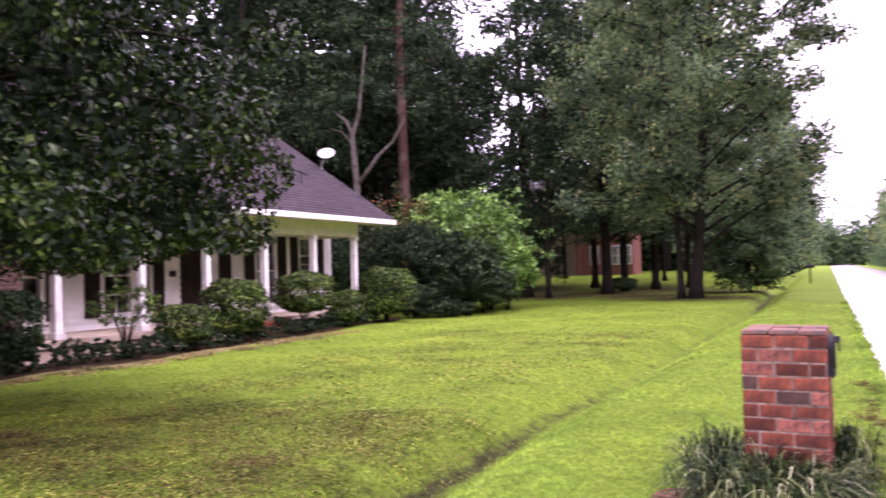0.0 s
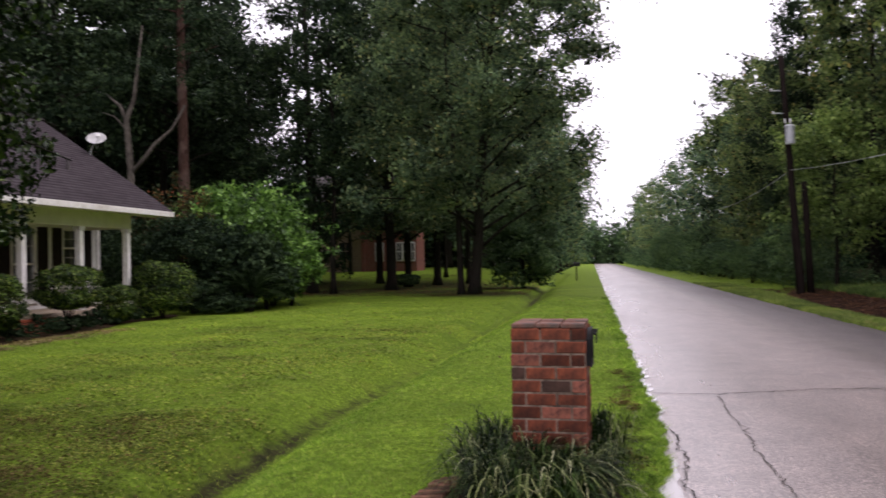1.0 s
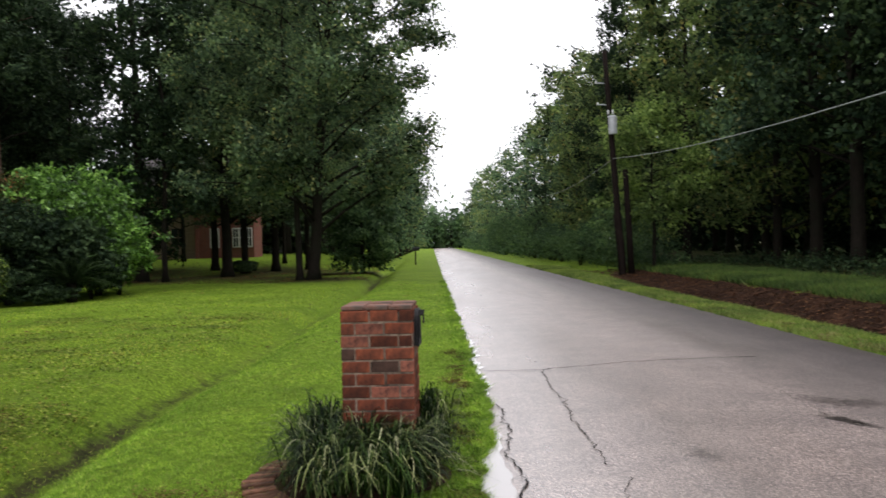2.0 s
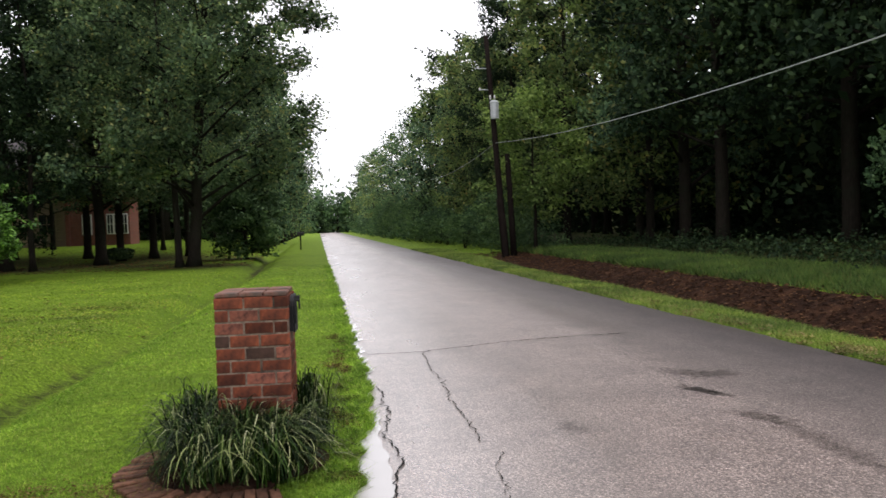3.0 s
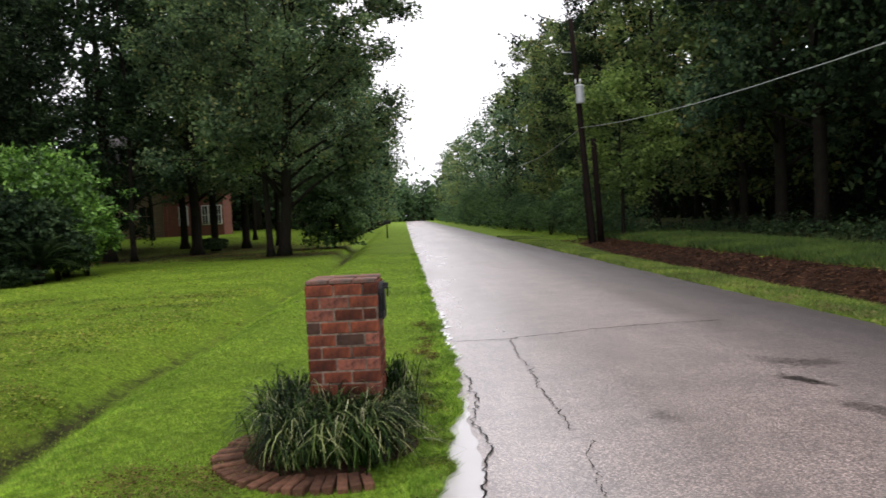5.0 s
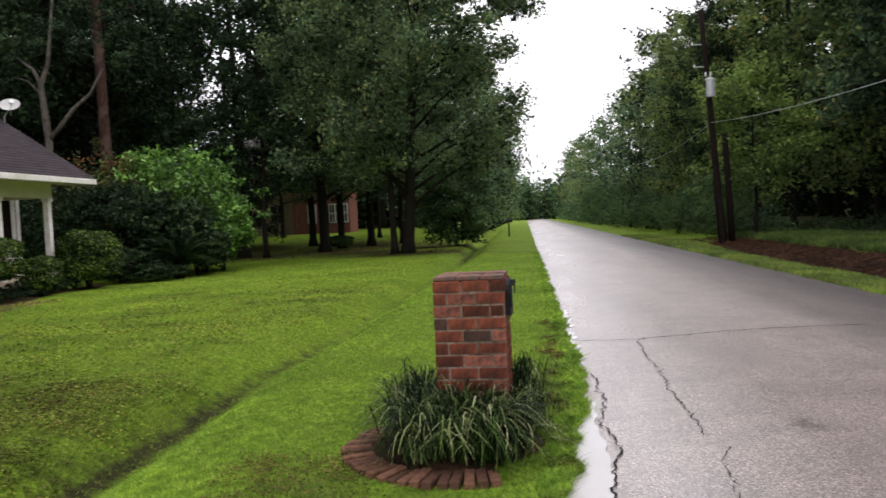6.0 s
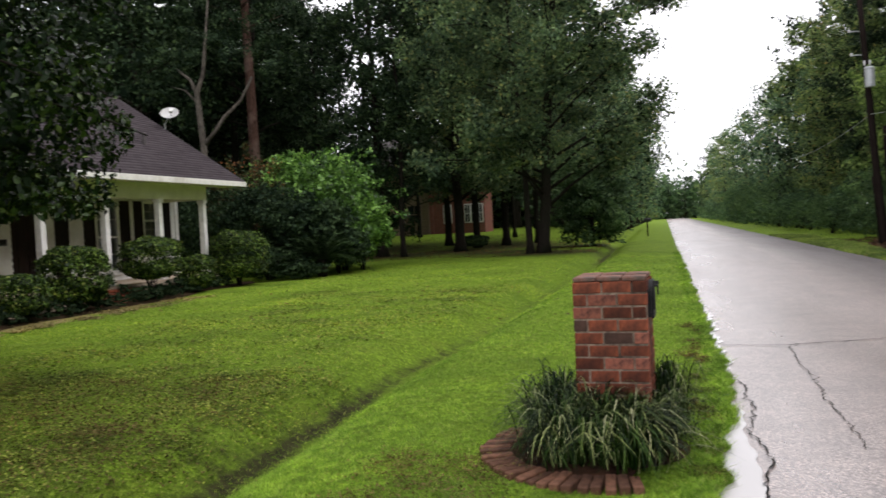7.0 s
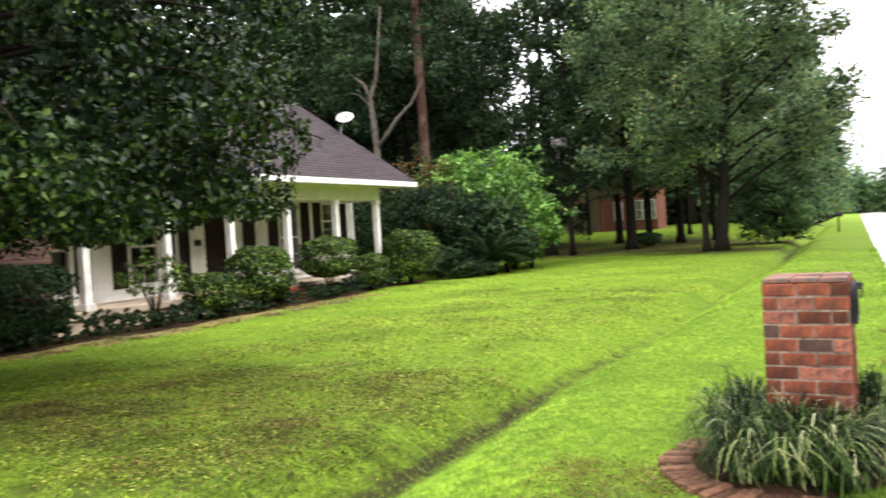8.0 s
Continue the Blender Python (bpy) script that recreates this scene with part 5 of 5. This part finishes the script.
    tree("low_evergreen_tree", "low dark evergreen tree with foliage near the ground", (x, y, float(height(x, y))), int(90 + h * 2), h, 0.12, 0.12, 2.3, 16, DARK_LEAF, BARK, 0.2, 170, 0.9, 0.15, "round")

# pine and pale-barked tree behind the house
tree("tall_pine", "tall pine with a straight reddish trunk behind the house", (-20.3, 38.0, 0), 83, 26, 0.34, 0.46, 3.6, 24, DARK_LEAF, PINE_BARK, 0.2, 260, 1.1, 0.25, "column")


def pale_tree():
    """The pale forked tree behind the roof."""
    root = thing("pale_forked_tree", "pale-barked forked tree rising behind the roof", "tree", (-18.0, 29.4, 0))
    v, f = [], []
    tube(v, f, [((0, 0, 0), 0.2), ((0.0, 0, 2.5), 0.16), ((0.05, 0, 5.2), 0.14), ((-0.05, 0, 6.4), 0.12), ((-0.12, 0, 7.3), 0.105), ((0.22, 0, 8.1), 0.08), ((0.4, 0, 9.4), 0.06), ((0.5, 0.2, 11), 0.03)], 10)
    tube(v, f, [((-0.12, 0, 7.3), 0.09), ((-0.45, 0.1, 7.9), 0.07), ((-1.1, 0.2, 8.4), 0.04)], 7)
    tube(v, f, [((0.05, 0, 5.2), 0.1), ((0.6, 0, 5.75), 0.09), ((1.0, 0.1, 6.3), 0.08), ((1.7, 0.2, 6.9), 0.06), ((2.2, 0.3, 7.8), 0.05)], 8)
    tube(v, f, [((-0.08, 0, 6.9), 0.05), ((-0.7, 0.1, 7.5), 0.03), ((-1.3, 0.2, 7.7), 0.015)], 6)
    link("trunk", data("trunk", v, f, True), PALE_BARK, root)
    rng = np.random.default_rng(3)
    boughs = [bough_points(rng, np.array(c), 300, rng.uniform(0.7, 1.1)) for c in ((-0.4, 0.2, 9.0), (0.9, 0.4, 9.6), (1.3, -0.2, 8.8), (-1.6, 0.3, 8.2), (-0.9, 0.6, 9.9), (2.9, 0.5, 8.3), (0.5, 0.2, 11.2), (1.4, 0.2, 10.5), (-0.7, 0.4, 10.8), (-1.7, 0.2, 9.3), (2.6, 0.4, 9.4), (0.3, -0.5, 12.2), (-1.0, 0, 12), (2.0, 0.3, 11.6))]
    P, W = np.concatenate([p for p, w in boughs]), np.concatenate([w for p, w in boughs])
    link("crown", leaf_mesh("crown", rng, P, 0.13, out=W), DARK_LEAF, root)


pale_tree()


def overhanging_tree():
    """The broad glossy-leaved tree before the porch: trunk, long limbs, leaves to near the ground."""
    root = thing("glossy_leaved_tree", "broad evergreen tree with glossy dark leaves hanging over the lawn", "tree", (-9.4, 6.0, 0))
    rng = np.random.default_rng(21)
    v, f, pts = [], [], []
    tube(v, f, [((0, 0, 0), 0.30), ((0.05, 0, 0.5), 0.24), ((0, 0.1, 2), 0.21), ((0.1, 0, 4.5), 0.16), ((0, 0.1, 7), 0.10), ((0.1, 0, 9), 0.04)], 12)
    for i in range(112):
        u = ((i + 0.5) / 112) ** 1.3
        z0 = 1.9 + 6.6 * u
        R = 4.05 * math.sqrt(max(1 - ((u - 0.28) / 0.8) ** 2, 0.04)) * rng.uniform(0.80, 1.06)
        az = 2.39996 * i + rng.normal(0, 0.2)
        out = Vector((math.cos(az), math.sin(az), 0))
        drop = 0.25 - 0.40 * (1 - u)
        path = [(Vector((0.05, 0.05, z0)) + out * (R * s) + Vector((0, 0, R * (0.35 * s + (drop - 0.35) * s * s))), max(0.06 * (1.1 - u) * (1 - 0.85 * s), 0.007)) for s in (0, 0.3, 0.6, 0.85, 1.0)]
        tube(v, f, path if path[-1][0].z > 2.4 else path[:2], 5)
        for j in range(9):
            s = 0.30 + 0.72 * (j + rng.uniform(0, 1)) / 9
            q = min(s, 1.0) * 4
            k = min(int(q), 3)
            c = np.array(path[k][0].lerp(path[k + 1][0], q - k)) + rng.normal(0, 0.20, 3)
            pts.append(clump_points(rng, c, int(rng.uniform(70, 140)), rng.uniform(0.30, 0.50), 0.75))
    for i in range(150):
        az, R = rng.uniform(0, 6.283), 4.1 * math.sqrt(rng.uniform(0.3, 1))
        pts.append(clump_points(rng, np.array((R * math.cos(az), R * math.sin(az), rng.uniform(1.7, 3.6))), int(rng.uniform(70, 130)), rng.uniform(0.28, 0.45), 0.8))
    P, W = np.concatenate([p for p, w in pts]), np.concatenate([w for p, w in pts])
    across = 0.54 * P[:, 0] + 0.84 * P[:, 1]
    up = P[:, 2] > 1.98 - 0.35 * np.exp(-((across - 1.0) / 1.4) ** 2) + 0.08 * np.sin(4.0 * P[:, 0] + 3.0 * P[:, 1])
    toward = 0.84 * P[:, 0] - 0.54 * P[:, 1]
    up &= across < 4.25 - 0.36 * toward + 0.12 * np.sin(5 * P[:, 2]) + 0.4 * np.clip(P[:, 2] - 3.8, 0, 1.2)
    link("trunk", data("trunk", v, f, True), BARK, root)
    link("crown", leaf_mesh("crown", rng, P[up], 0.085, 0.6, 0.4, 0.35, W[up]), GLOSSY_LEAF, root)
    # dark inner leaves close the crown and paint in its shade
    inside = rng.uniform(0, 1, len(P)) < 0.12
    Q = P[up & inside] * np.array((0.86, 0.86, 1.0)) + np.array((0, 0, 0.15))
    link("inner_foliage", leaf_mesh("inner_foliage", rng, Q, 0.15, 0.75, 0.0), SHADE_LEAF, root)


overhanging_tree()

# ---- woods ----
def prototypes():
    """Kinds of woodland tree that the rows below repeat."""
    return [
        tree("woodland_tree", "leafy woodland tree with foliage down to the ground", (0, 0, 0), 101, 17, 0.24, 0.06, 4.2, 30, WOOD_LEAF, BARK, 0.25, 230, 1.3, 0.75, "round", group="roadside woods"),
        tree("woodland_tree", "tall woodland tree with a dense green crown", (0, 0, 0), 102, 20, 0.26, 0.10, 4.6, 34, WOOD_LEAF, BARK, 0.23, 300, 1.3, 0.75, "column", group="roadside woods"),
        tree("woodland_tree", "yellowing woodland tree with a tall crown", (0, 0, 0), 103, 18, 0.22, 0.07, 4.2, 34, YELLOW_LEAF, BARK, 0.25, 230, 1.2, 0.8, "column", group="roadside woods"),
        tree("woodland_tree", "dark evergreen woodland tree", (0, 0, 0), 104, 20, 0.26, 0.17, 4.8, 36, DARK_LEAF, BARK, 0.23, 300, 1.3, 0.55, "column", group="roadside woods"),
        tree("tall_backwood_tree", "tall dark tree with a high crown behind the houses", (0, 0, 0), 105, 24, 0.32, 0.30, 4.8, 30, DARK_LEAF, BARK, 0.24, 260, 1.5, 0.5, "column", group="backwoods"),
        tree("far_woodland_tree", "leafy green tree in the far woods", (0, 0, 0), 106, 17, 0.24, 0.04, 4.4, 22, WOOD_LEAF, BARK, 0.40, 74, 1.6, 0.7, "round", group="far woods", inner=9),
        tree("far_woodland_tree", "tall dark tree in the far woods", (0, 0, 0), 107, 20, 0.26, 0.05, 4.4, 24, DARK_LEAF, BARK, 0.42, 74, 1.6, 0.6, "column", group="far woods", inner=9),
        tree("far_woodland_tree", "yellowish green tree in the far woods", (0, 0, 0), 108, 17, 0.22, 0.04, 4.2, 22, YELLOW_LEAF, BARK, 0.40, 74, 1.5, 0.6, "round", group="far woods", inner=9),
    ]


KINDS = prototypes()
first_use = set()


def plant(kind, x, y, scale=1.0, turn=0.0, flatten=1.0):
    """Stands one tree of a kind at x, y: the first keeps the prototype itself."""
    m = pose(x, y, float(height(x, y)) - 0.05, 0, 0, turn)
    if kind not in first_use:
        first_use.add(kind)
        ob = KINDS[kind]
        ob.matrix_basis = m
    else:
        ob = copy_thing(KINDS[kind], m)
    ob.scale = (scale, scale, scale * flatten)
    return ob


def woods_right():
    rng = random.Random(17)
    y = -8.0
    while y < 215:
        near = y < 75
        edge = 18.4 if y < 29 else 16.4 if y < 46 else 13.4 if y < 54 else 12.6 if y < 76 else 11.6 if y < 130 else 10.4
        k = 6 if y < 7 else 3 if y < 26 else 3 if y < 33 else 1 if y < 36 else rng.choice((2, 0, 2)) if y < 53 else 3 if y < 57 else rng.choice((0, 2)) if near else rng.choice((5, 5, 6, 7))
        plant(k, edge + rng.uniform(-0.5, 0.9) + float(bend(y)), y, (rng.uniform(0.9, 1.05) * (1.25 if y < 29 else 1.10 if y < 47 else 0.82) if y < 61 else rng.choice((0.5, 0.62, 0.74, 0.86))), rng.uniform(0, 360))
        y += rng.uniform(3.2, 4.4) if near else rng.uniform(4.5, 6.5)
    for row, x in enumerate((21.5, 26.5)):
        y = -6.0 + row
        while y < (130 if row == 0 else 48):
            plant(rng.choice((6, 6, 5)), x + rng.uniform(-1.5, 1.5) + float(bend(y)), y, rng.uniform(1.0, 1.25), rng.uniform(0, 360))
            y += rng.uniform(5.0, 7.0)


woods_right()


def woods_left():
    rng = random.Random(23)
    # behind the porch house
    for x, y, k, s in ((-30, 87, 6, 1.5), (-34, 90, 6, 1.5), (-21.5, 48.5, 3, 0.75), (-25, 51, 3, 0.9), (-18.5, 59.5, 3, 0.62), (-27.5, 60, 4, 0.75), (-24, 30, 4, 0.9), (-27, 36, 4, 1.0), (-23, 43, 4, 1.0), (-30, 44, 4, 1.1), (-29, 50, 4, 1.0), (-33, 34, 6, 1.1), (-34, 27, 6, 1.1), (-29, 25, 4, 1.0), (-36, 20, 6, 1.1), (-36, 46, 6, 1.1), (-40, 38, 6, 1.2), (-27, 14, 6, 1.0), (-33, 10, 6, 1.0), (-40, 28, 6, 1.3), (-42, 50, 6, 1.3), (-36, 60, 6, 1.2), (-40, 66, 6, 1.3), (-31, 56, 4, 1.0), (-26, 46, 4, 0.95), (-28, 40, 4, 1.0), (-23.5, 33, 4, 0.85)):
        plant(k, x, y, s, rng.uniform(0, 360))
    # behind the neighbour house
    for x in range(-66, -8, 5):
        if -37 < x < -25:
            continue
        plant(rng.choice((5, 6, 6)), x + rng.uniform(-2, 2), 82 + rng.uniform(-3, 4), rng.uniform(1.35, 1.6), rng.uniform(0, 360))
    for x in (-42, -22, -17, -12):
        plant(6, x, 92 + rng.uniform(-3, 3), rng.uniform(1.5, 1.8), rng.uniform(0, 360))
    # along the road
    for x, y, k, s in ((-5.2, 60, 0, 0.85), (-4.9, 68, 0, 0.9), (-4.9, 76, 0, 0.9), (-5.0, 84, 5, 0.9), (-5.0, 92, 6, 0.9), (-5.0, 101, 5, 0.9), (-5.1, 111, 7, 0.9), (-5.2, 121, 5, 0.9), (-5.3, 132, 6, 0.85), (-5.4, 143, 5, 0.8), (-5.5, 156, 5, 0.8), (-5.6, 170, 6, 0.75), (-5.8, 185, 5, 0.75), (-6.0, 202, 5, 0.75), (-12, 74, 6, 0.85), (-11, 90, 6, 0.9), (-12, 112, 6, 1.0), (-14, 130, 6, 1.0), (-13, 150, 6, 1.0)):
        plant(k, x, y, s, rng.uniform(0, 360))


woods_left()


def end_of_road():
    rng = random.Random(4)
    for i in range(24):
        plant(rng.choice((5, 6, 6)), -24 + 2.4 * i + rng.uniform(-1, 1), 226 + rng.uniform(-8, 8) + 1.8 * abs(i - 9), rng.uniform(0.85, 1.1), rng.uniform(0, 360), 0.52)


end_of_road()


def thicket(name, label, seed, x0, x1, y0, y1, h, n, mat, leaf):
    """A mass of undergrowth too thick to count."""
    rng = np.random.default_rng(seed)
    k = n // 90
    c = np.stack([rng.uniform(x0, x1, k), rng.uniform(y0, y1, k)], 1)
    hh = h * rng.uniform(0.3, 1.0, k)
    i = rng.integers(0, k, n)
    z = np.abs(rng.normal(0.5, 0.28, n)) * hh[i]
    x = c[i, 0] + rng.normal(0, 0.55, n) + bend(c[i, 1])
    y = c[i, 1] + rng.normal(0, 0.6, n)
    P = np.stack([x, y, height(x, y) + z + 0.05], 1)
    tagged(link(name, leaf_mesh(name, rng, P, leaf, flat=0.5), mat), label, "undergrowth", kind="stuff")


tree("young_tree", "young light green tree beside the utility pole", (9.9, 38.6, 0), 120, 7.4, 0.10, 0.30, 3.2, 22, LIGHT_LEAF, BARK, 0.2, 240, 0.9, 0.25, "round", inner=6)
thicket("roadside_thicket", "low green scrub at the foot of the woods", 5, 9.6, 11.8, 39, 72, 1.9, 12000, SCRUB_LEAF, 0.15)


def roadside_shrubs():
    """Rounded shrubs of uneven size along the foot of the woods."""
    rng = random.Random(31)
    kinds = [
        shrub("roadside_shrub", "tall loose light green shrub at the foot of the woods", (9.9, 44.0, 0), 71, 1.7, 1.8, 3.6, LIGHT_SCRUB, 0.15, 4200, False, "roadside shrubs"),
        shrub("roadside_shrub", "broad green shrub at the foot of the woods", (10.0, 48.2, 0), 72, 2.1, 2.2, 3.1, SCRUB_LEAF, 0.16, 4600, False, "roadside shrubs"),
        shrub("roadside_shrub", "low rounded green shrub beside the road", (8.9, 41.4, 0), 73, 1.2, 1.3, 1.9, LIGHT_SCRUB, 0.13, 2600, False, "roadside shrubs"),
    ]
    y = 51.0
    while y < 150:
        x = 9.9 + rng.uniform(-0.9, 0.9) + float(bend(y))
        ob = copy_thing(rng.choice(kinds), pose(x, y, float(height(x, y)) - 0.05, 0, 0, rng.uniform(0, 360)))
        k = rng.uniform(0.75, 1.5)
        ob.scale = (k, k, k * rng.uniform(0.8, 1.15))
        y += rng.uniform(2.2, 4.6)


roadside_shrubs()
thicket("roadside_thicket", "low green scrub beside the far road", 25, 8.6, 10.4, 66, 205, 2.6, 9000, SCRUB_LEAF, 0.36)
# these three thickets paint the shade of the woods with dark leaves
thicket("woods_shade_growth", "undergrowth darkened for the shade at the edge of the woods", 16, 13.0, 15.4, 8, 42, 0.9, 8000, DARK_LEAF, 0.12)
thicket("woods_shade_growth", "dense near-black leaves for the shade inside the woods", 26, 20.5, 23.5, 2, 44, 8.0, 26000, SHADE_LEAF, 0.34)
thicket("woods_shade_growth", "tall near-black leaves for the shade deep in the woods", 27, 21, 26, -6, 90, 15.0, 16000, SHADE_LEAF, 0.8)
shrub("woodland_edge_shrub", "leafy shrub at the edge of the woods", (14.0, 17.5, 0.2), 61, 1.2, 1.2, 4.0, SCRUB_LEAF, 0.13, 3600, False)
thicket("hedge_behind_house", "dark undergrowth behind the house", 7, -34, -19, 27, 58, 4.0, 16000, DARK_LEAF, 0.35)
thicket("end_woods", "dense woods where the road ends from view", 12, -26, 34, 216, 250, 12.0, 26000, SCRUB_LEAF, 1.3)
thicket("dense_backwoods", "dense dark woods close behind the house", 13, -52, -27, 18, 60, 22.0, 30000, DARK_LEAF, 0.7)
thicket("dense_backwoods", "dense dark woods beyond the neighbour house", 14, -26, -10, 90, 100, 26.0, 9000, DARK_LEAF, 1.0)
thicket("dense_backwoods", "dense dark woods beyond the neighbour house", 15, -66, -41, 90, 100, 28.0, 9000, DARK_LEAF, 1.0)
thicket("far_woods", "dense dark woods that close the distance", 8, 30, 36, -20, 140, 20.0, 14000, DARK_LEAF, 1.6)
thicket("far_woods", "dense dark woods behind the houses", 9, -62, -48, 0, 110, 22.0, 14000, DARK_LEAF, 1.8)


# ---- grass ----
def grass(name, label, seed, n, x0, x1, y0, y1, h, w, mat, keep, lean=0.5, power=1.0):
    rng = np.random.default_rng(seed)
    u = rng.uniform(0, 1, n) ** power
    y = y0 + (y1 - y0) * u
    x = rng.uniform(x0, x1, n) + bend(y)
    ok = keep(x, y)
    x, y = x[ok], y[ok]
    far = np.clip(y / 9.0, 0.8, 3.5)
    me = blade_mesh(name, rng, x, y, height(x, y), h * (0.8 + 0.2 * far), w * far, lean)
    tagged(link(name, me, mat), label, "grass", kind="stuff")


def off_bed(x, y):
    """Outside the planted ring, whose brick edge shows on one side alone."""
    a = np.arctan2(y - RING_Y, x - RING_X) % (2 * math.pi)
    return (x - RING_X) ** 2 + (y - RING_Y) ** 2 > np.where((a > 2.45) & (a < 5.02), 0.9, 0.5) ** 2


def on_lawn(x, y):
    ring_gap = off_bed(x, y)
    d = np.abs(x - swale(y) + 0.02)
    thin = (d > np.interp(y, [5, 8, 10, 20], [0.21, 0.18, 0.13, 0.08])) | (np.sin(37 * x + 61 * y) > 0.45 - 0.02 * y)
    patchy = (x > swale(y) - 0.4) | (wave(x, y, 2.1) + 0.7 * wave(y, x, 5.2) + 0.5 * np.sin(91 * x + 57 * y) > -0.1 + 1.7 * smooth((11 - y) / 5) * smooth((-x - 2.6) / 2) - 0.9)
    # fewer blades beneath the lawn trees, so the painted shade shows
    under = np.exp(-((x + 6) ** 2 + (y - 40) ** 2) / 30) + 1.2 * np.exp(-((x + 12) ** 2 + (y - 47) ** 2) / 75)
    thin &= np.sin(53 * x + 29 * y) > 2.0 * under - 1.0
    return ring_gap & thin & patchy & (x < road_left(y) + 0.03) & (x > -12.45)


def lawn_blades():
    """Blades over the whole lawn, thinning and widening with distance from the road's end of it."""
    rng = np.random.default_rng(1)
    n = 500000
    y = 3.3 / (1 - rng.uniform(0, 0.905, n))
    x = 0.45 - rng.uniform(0, 1, n) * np.minimum(1.5 * y + 1.0, 13.5) + bend(y)
    ok = on_lawn(x, y)
    x, y = x[ok], y[ok]
    strip = x > swale(y) + 0.1 + rng.normal(0, 0.12, len(x))
    for side, mat, label in ((~strip, BLADE, "short green mown lawn blades"), (strip, STRIP_BLADE, "fresh green grass between the swale and the road")):
        px, py = x[side], y[side]
        far = np.clip(py / 6.0, 0.8, 4.0)
        me = blade_mesh("lawn_grass", rng, px, py, height(px, py), 0.026 * (0.9 + 0.1 * far), 0.0024 * far, 0.9)
        tagged(link("lawn_grass", me, mat), label, "grass", kind="stuff")


lawn_blades()
def edge_blades():
    """Grass that leans over the ragged edge of the asphalt."""
    rng = np.random.default_rng(3)
    n = 26000
    y = 3.4 / (1 - rng.uniform(0, 0.9, n))
    x = road_left(y) + 0.012 - np.abs(rng.normal(0, 0.10, n))
    ok = off_bed(x, y)
    x, y = x[ok], y[ok]
    far = np.clip(y / 6.0, 0.8, 3.0)
    me = blade_mesh("edge_grass", rng, x, y, height(x, y), 0.048, 0.004 * far, 0.9)
    tagged(link("edge_grass", me, STRIP_BLADE), "longer grass along the ragged road edge", "grass", kind="stuff")


edge_blades()
grass("verge_grass", "light green verge grass beyond the road", 4, 60000, 5.55, 7.35, 6, 50, 0.065, 0.007, TALL_BLADE, lambda x, y: x > road_right(y) - 0.04, 0.7, 1.3)
grass("bank_grass", "rough grass on the bank before the woods", 5, 80000, 9.7, 12.9, 8, 50, 0.15, 0.008, BANK_BLADE, lambda x, y: x > 0, 0.5, 1.2)


def litter(name, label, seed, n, x0, x1, y0, y1, size):
    rng = np.random.default_rng(seed)
    y = rng.uniform(y0, y1, n)
    x = rng.uniform(x0, x1, n) + bend(y)
    P = np.stack([x, y, height(x, y) + 0.025], 1)
    tagged(link(name, leaf_mesh(name, rng, P, size, flat=0.85, droop=0.0), LITTER), label, "leaf litter", kind="stuff")


litter("fallen_leaves", "scattered brown fallen leaves on the lawn", 1, 260, -11, -0.5, 13, 36, 0.09)
# strewn brown leaves stand in for the shade beneath the lawn trees
litter("ground_shade_litter", "leaf litter added to darken the ground beneath the lawn trees", 3, 3000, -17, -3.2, 36.5, 58, 0.13)
litter("ditch_leaves", "brown leaf litter on the ditch bank", 2, 14000, 7.4, 10.0, 6, 42, 0.09)


def weeds(name, label, seed, clumps, n, x0, x1, y0, y1, spread, size, mat):
    """Patches of broad-leaved weeds in the lawn."""
    rng = np.random.default_rng(seed)
    c = np.stack([rng.uniform(x0, x1, clumps), rng.uniform(y0, y1, clumps)], 1)
    i = rng.integers(0, clumps, n)
    r = spread * rng.uniform(0.4, 1.5, clumps)[i]
    x, y = c[i, 0] + rng.normal(0, 1, n) * r, c[i, 1] + rng.normal(0, 1, n) * r
    ok = (x < swale(y) - 0.15) | (x > swale(y) + 0.3)
    x, y = x[ok], y[ok]
    P = np.stack([x, y, height(x, y) + rng.uniform(0.008, 0.04, len(x))], 1)
    tagged(link(name, leaf_mesh(name, rng, P, size, 0.75, 0.7, 0.0), mat), label, "weeds", kind="stuff")


weeds("lawn_weeds", "patches of light green clover-like weeds in the lawn", 7, 150, 30000, -10.5, -3.6, 3.8, 8.6, 0.19, 0.026, WEED)
weeds("lawn_weeds", "patches of dark broad-leaved weeds in the lawn", 9, 130, 15000, -11, -3.6, 3.6, 8.2, 0.26, 0.028, DARK_WEED)
weeds("lawn_weeds", "scattered yellowish weeds over the open lawn", 11, 200, 16000, -9, -3.6, 8.0, 20.0, 0.3, 0.04, WEED)
weeds("brown_thatch", "brown dead thatch showing through the lawn", 10, 70, 17000, -8.5, -3.8, 4.2, 8.0, 0.3, 0.026, THATCH)
weeds("brown_thatch", "brown dead grass beside the edging bricks", 12, 24, 2600, -2.0, -1.1, 4.2, 5.4, 0.16, 0.02, THATCH)
weeds("brown_thatch", "tan dead grass along the far edge of the road", 13, 150, 9000, 5.58, 6.05, 5.0, 34.0, 0.10, 0.04, DRY_THATCH)
weeds("brown_thatch", "tan dead grass between the bed and the lawn", 14, 46, 4200, -12.45, -11.7, 8.5, 19.0, 0.16, 0.05, DRY_THATCH)
weeds("lawn_weeds", "dark weeds in the thin grass between the pillar and the road", 15, 26, 3200, 0.02, 0.24, 4.0, 8.5, 0.07, 0.024, DARK_WEED)
weeds("brown_thatch", "brown dead grass at the ragged road edge", 16, 30, 2200, 0.06, 0.26, 3.9, 12.0, 0.05, 0.024, THATCH)
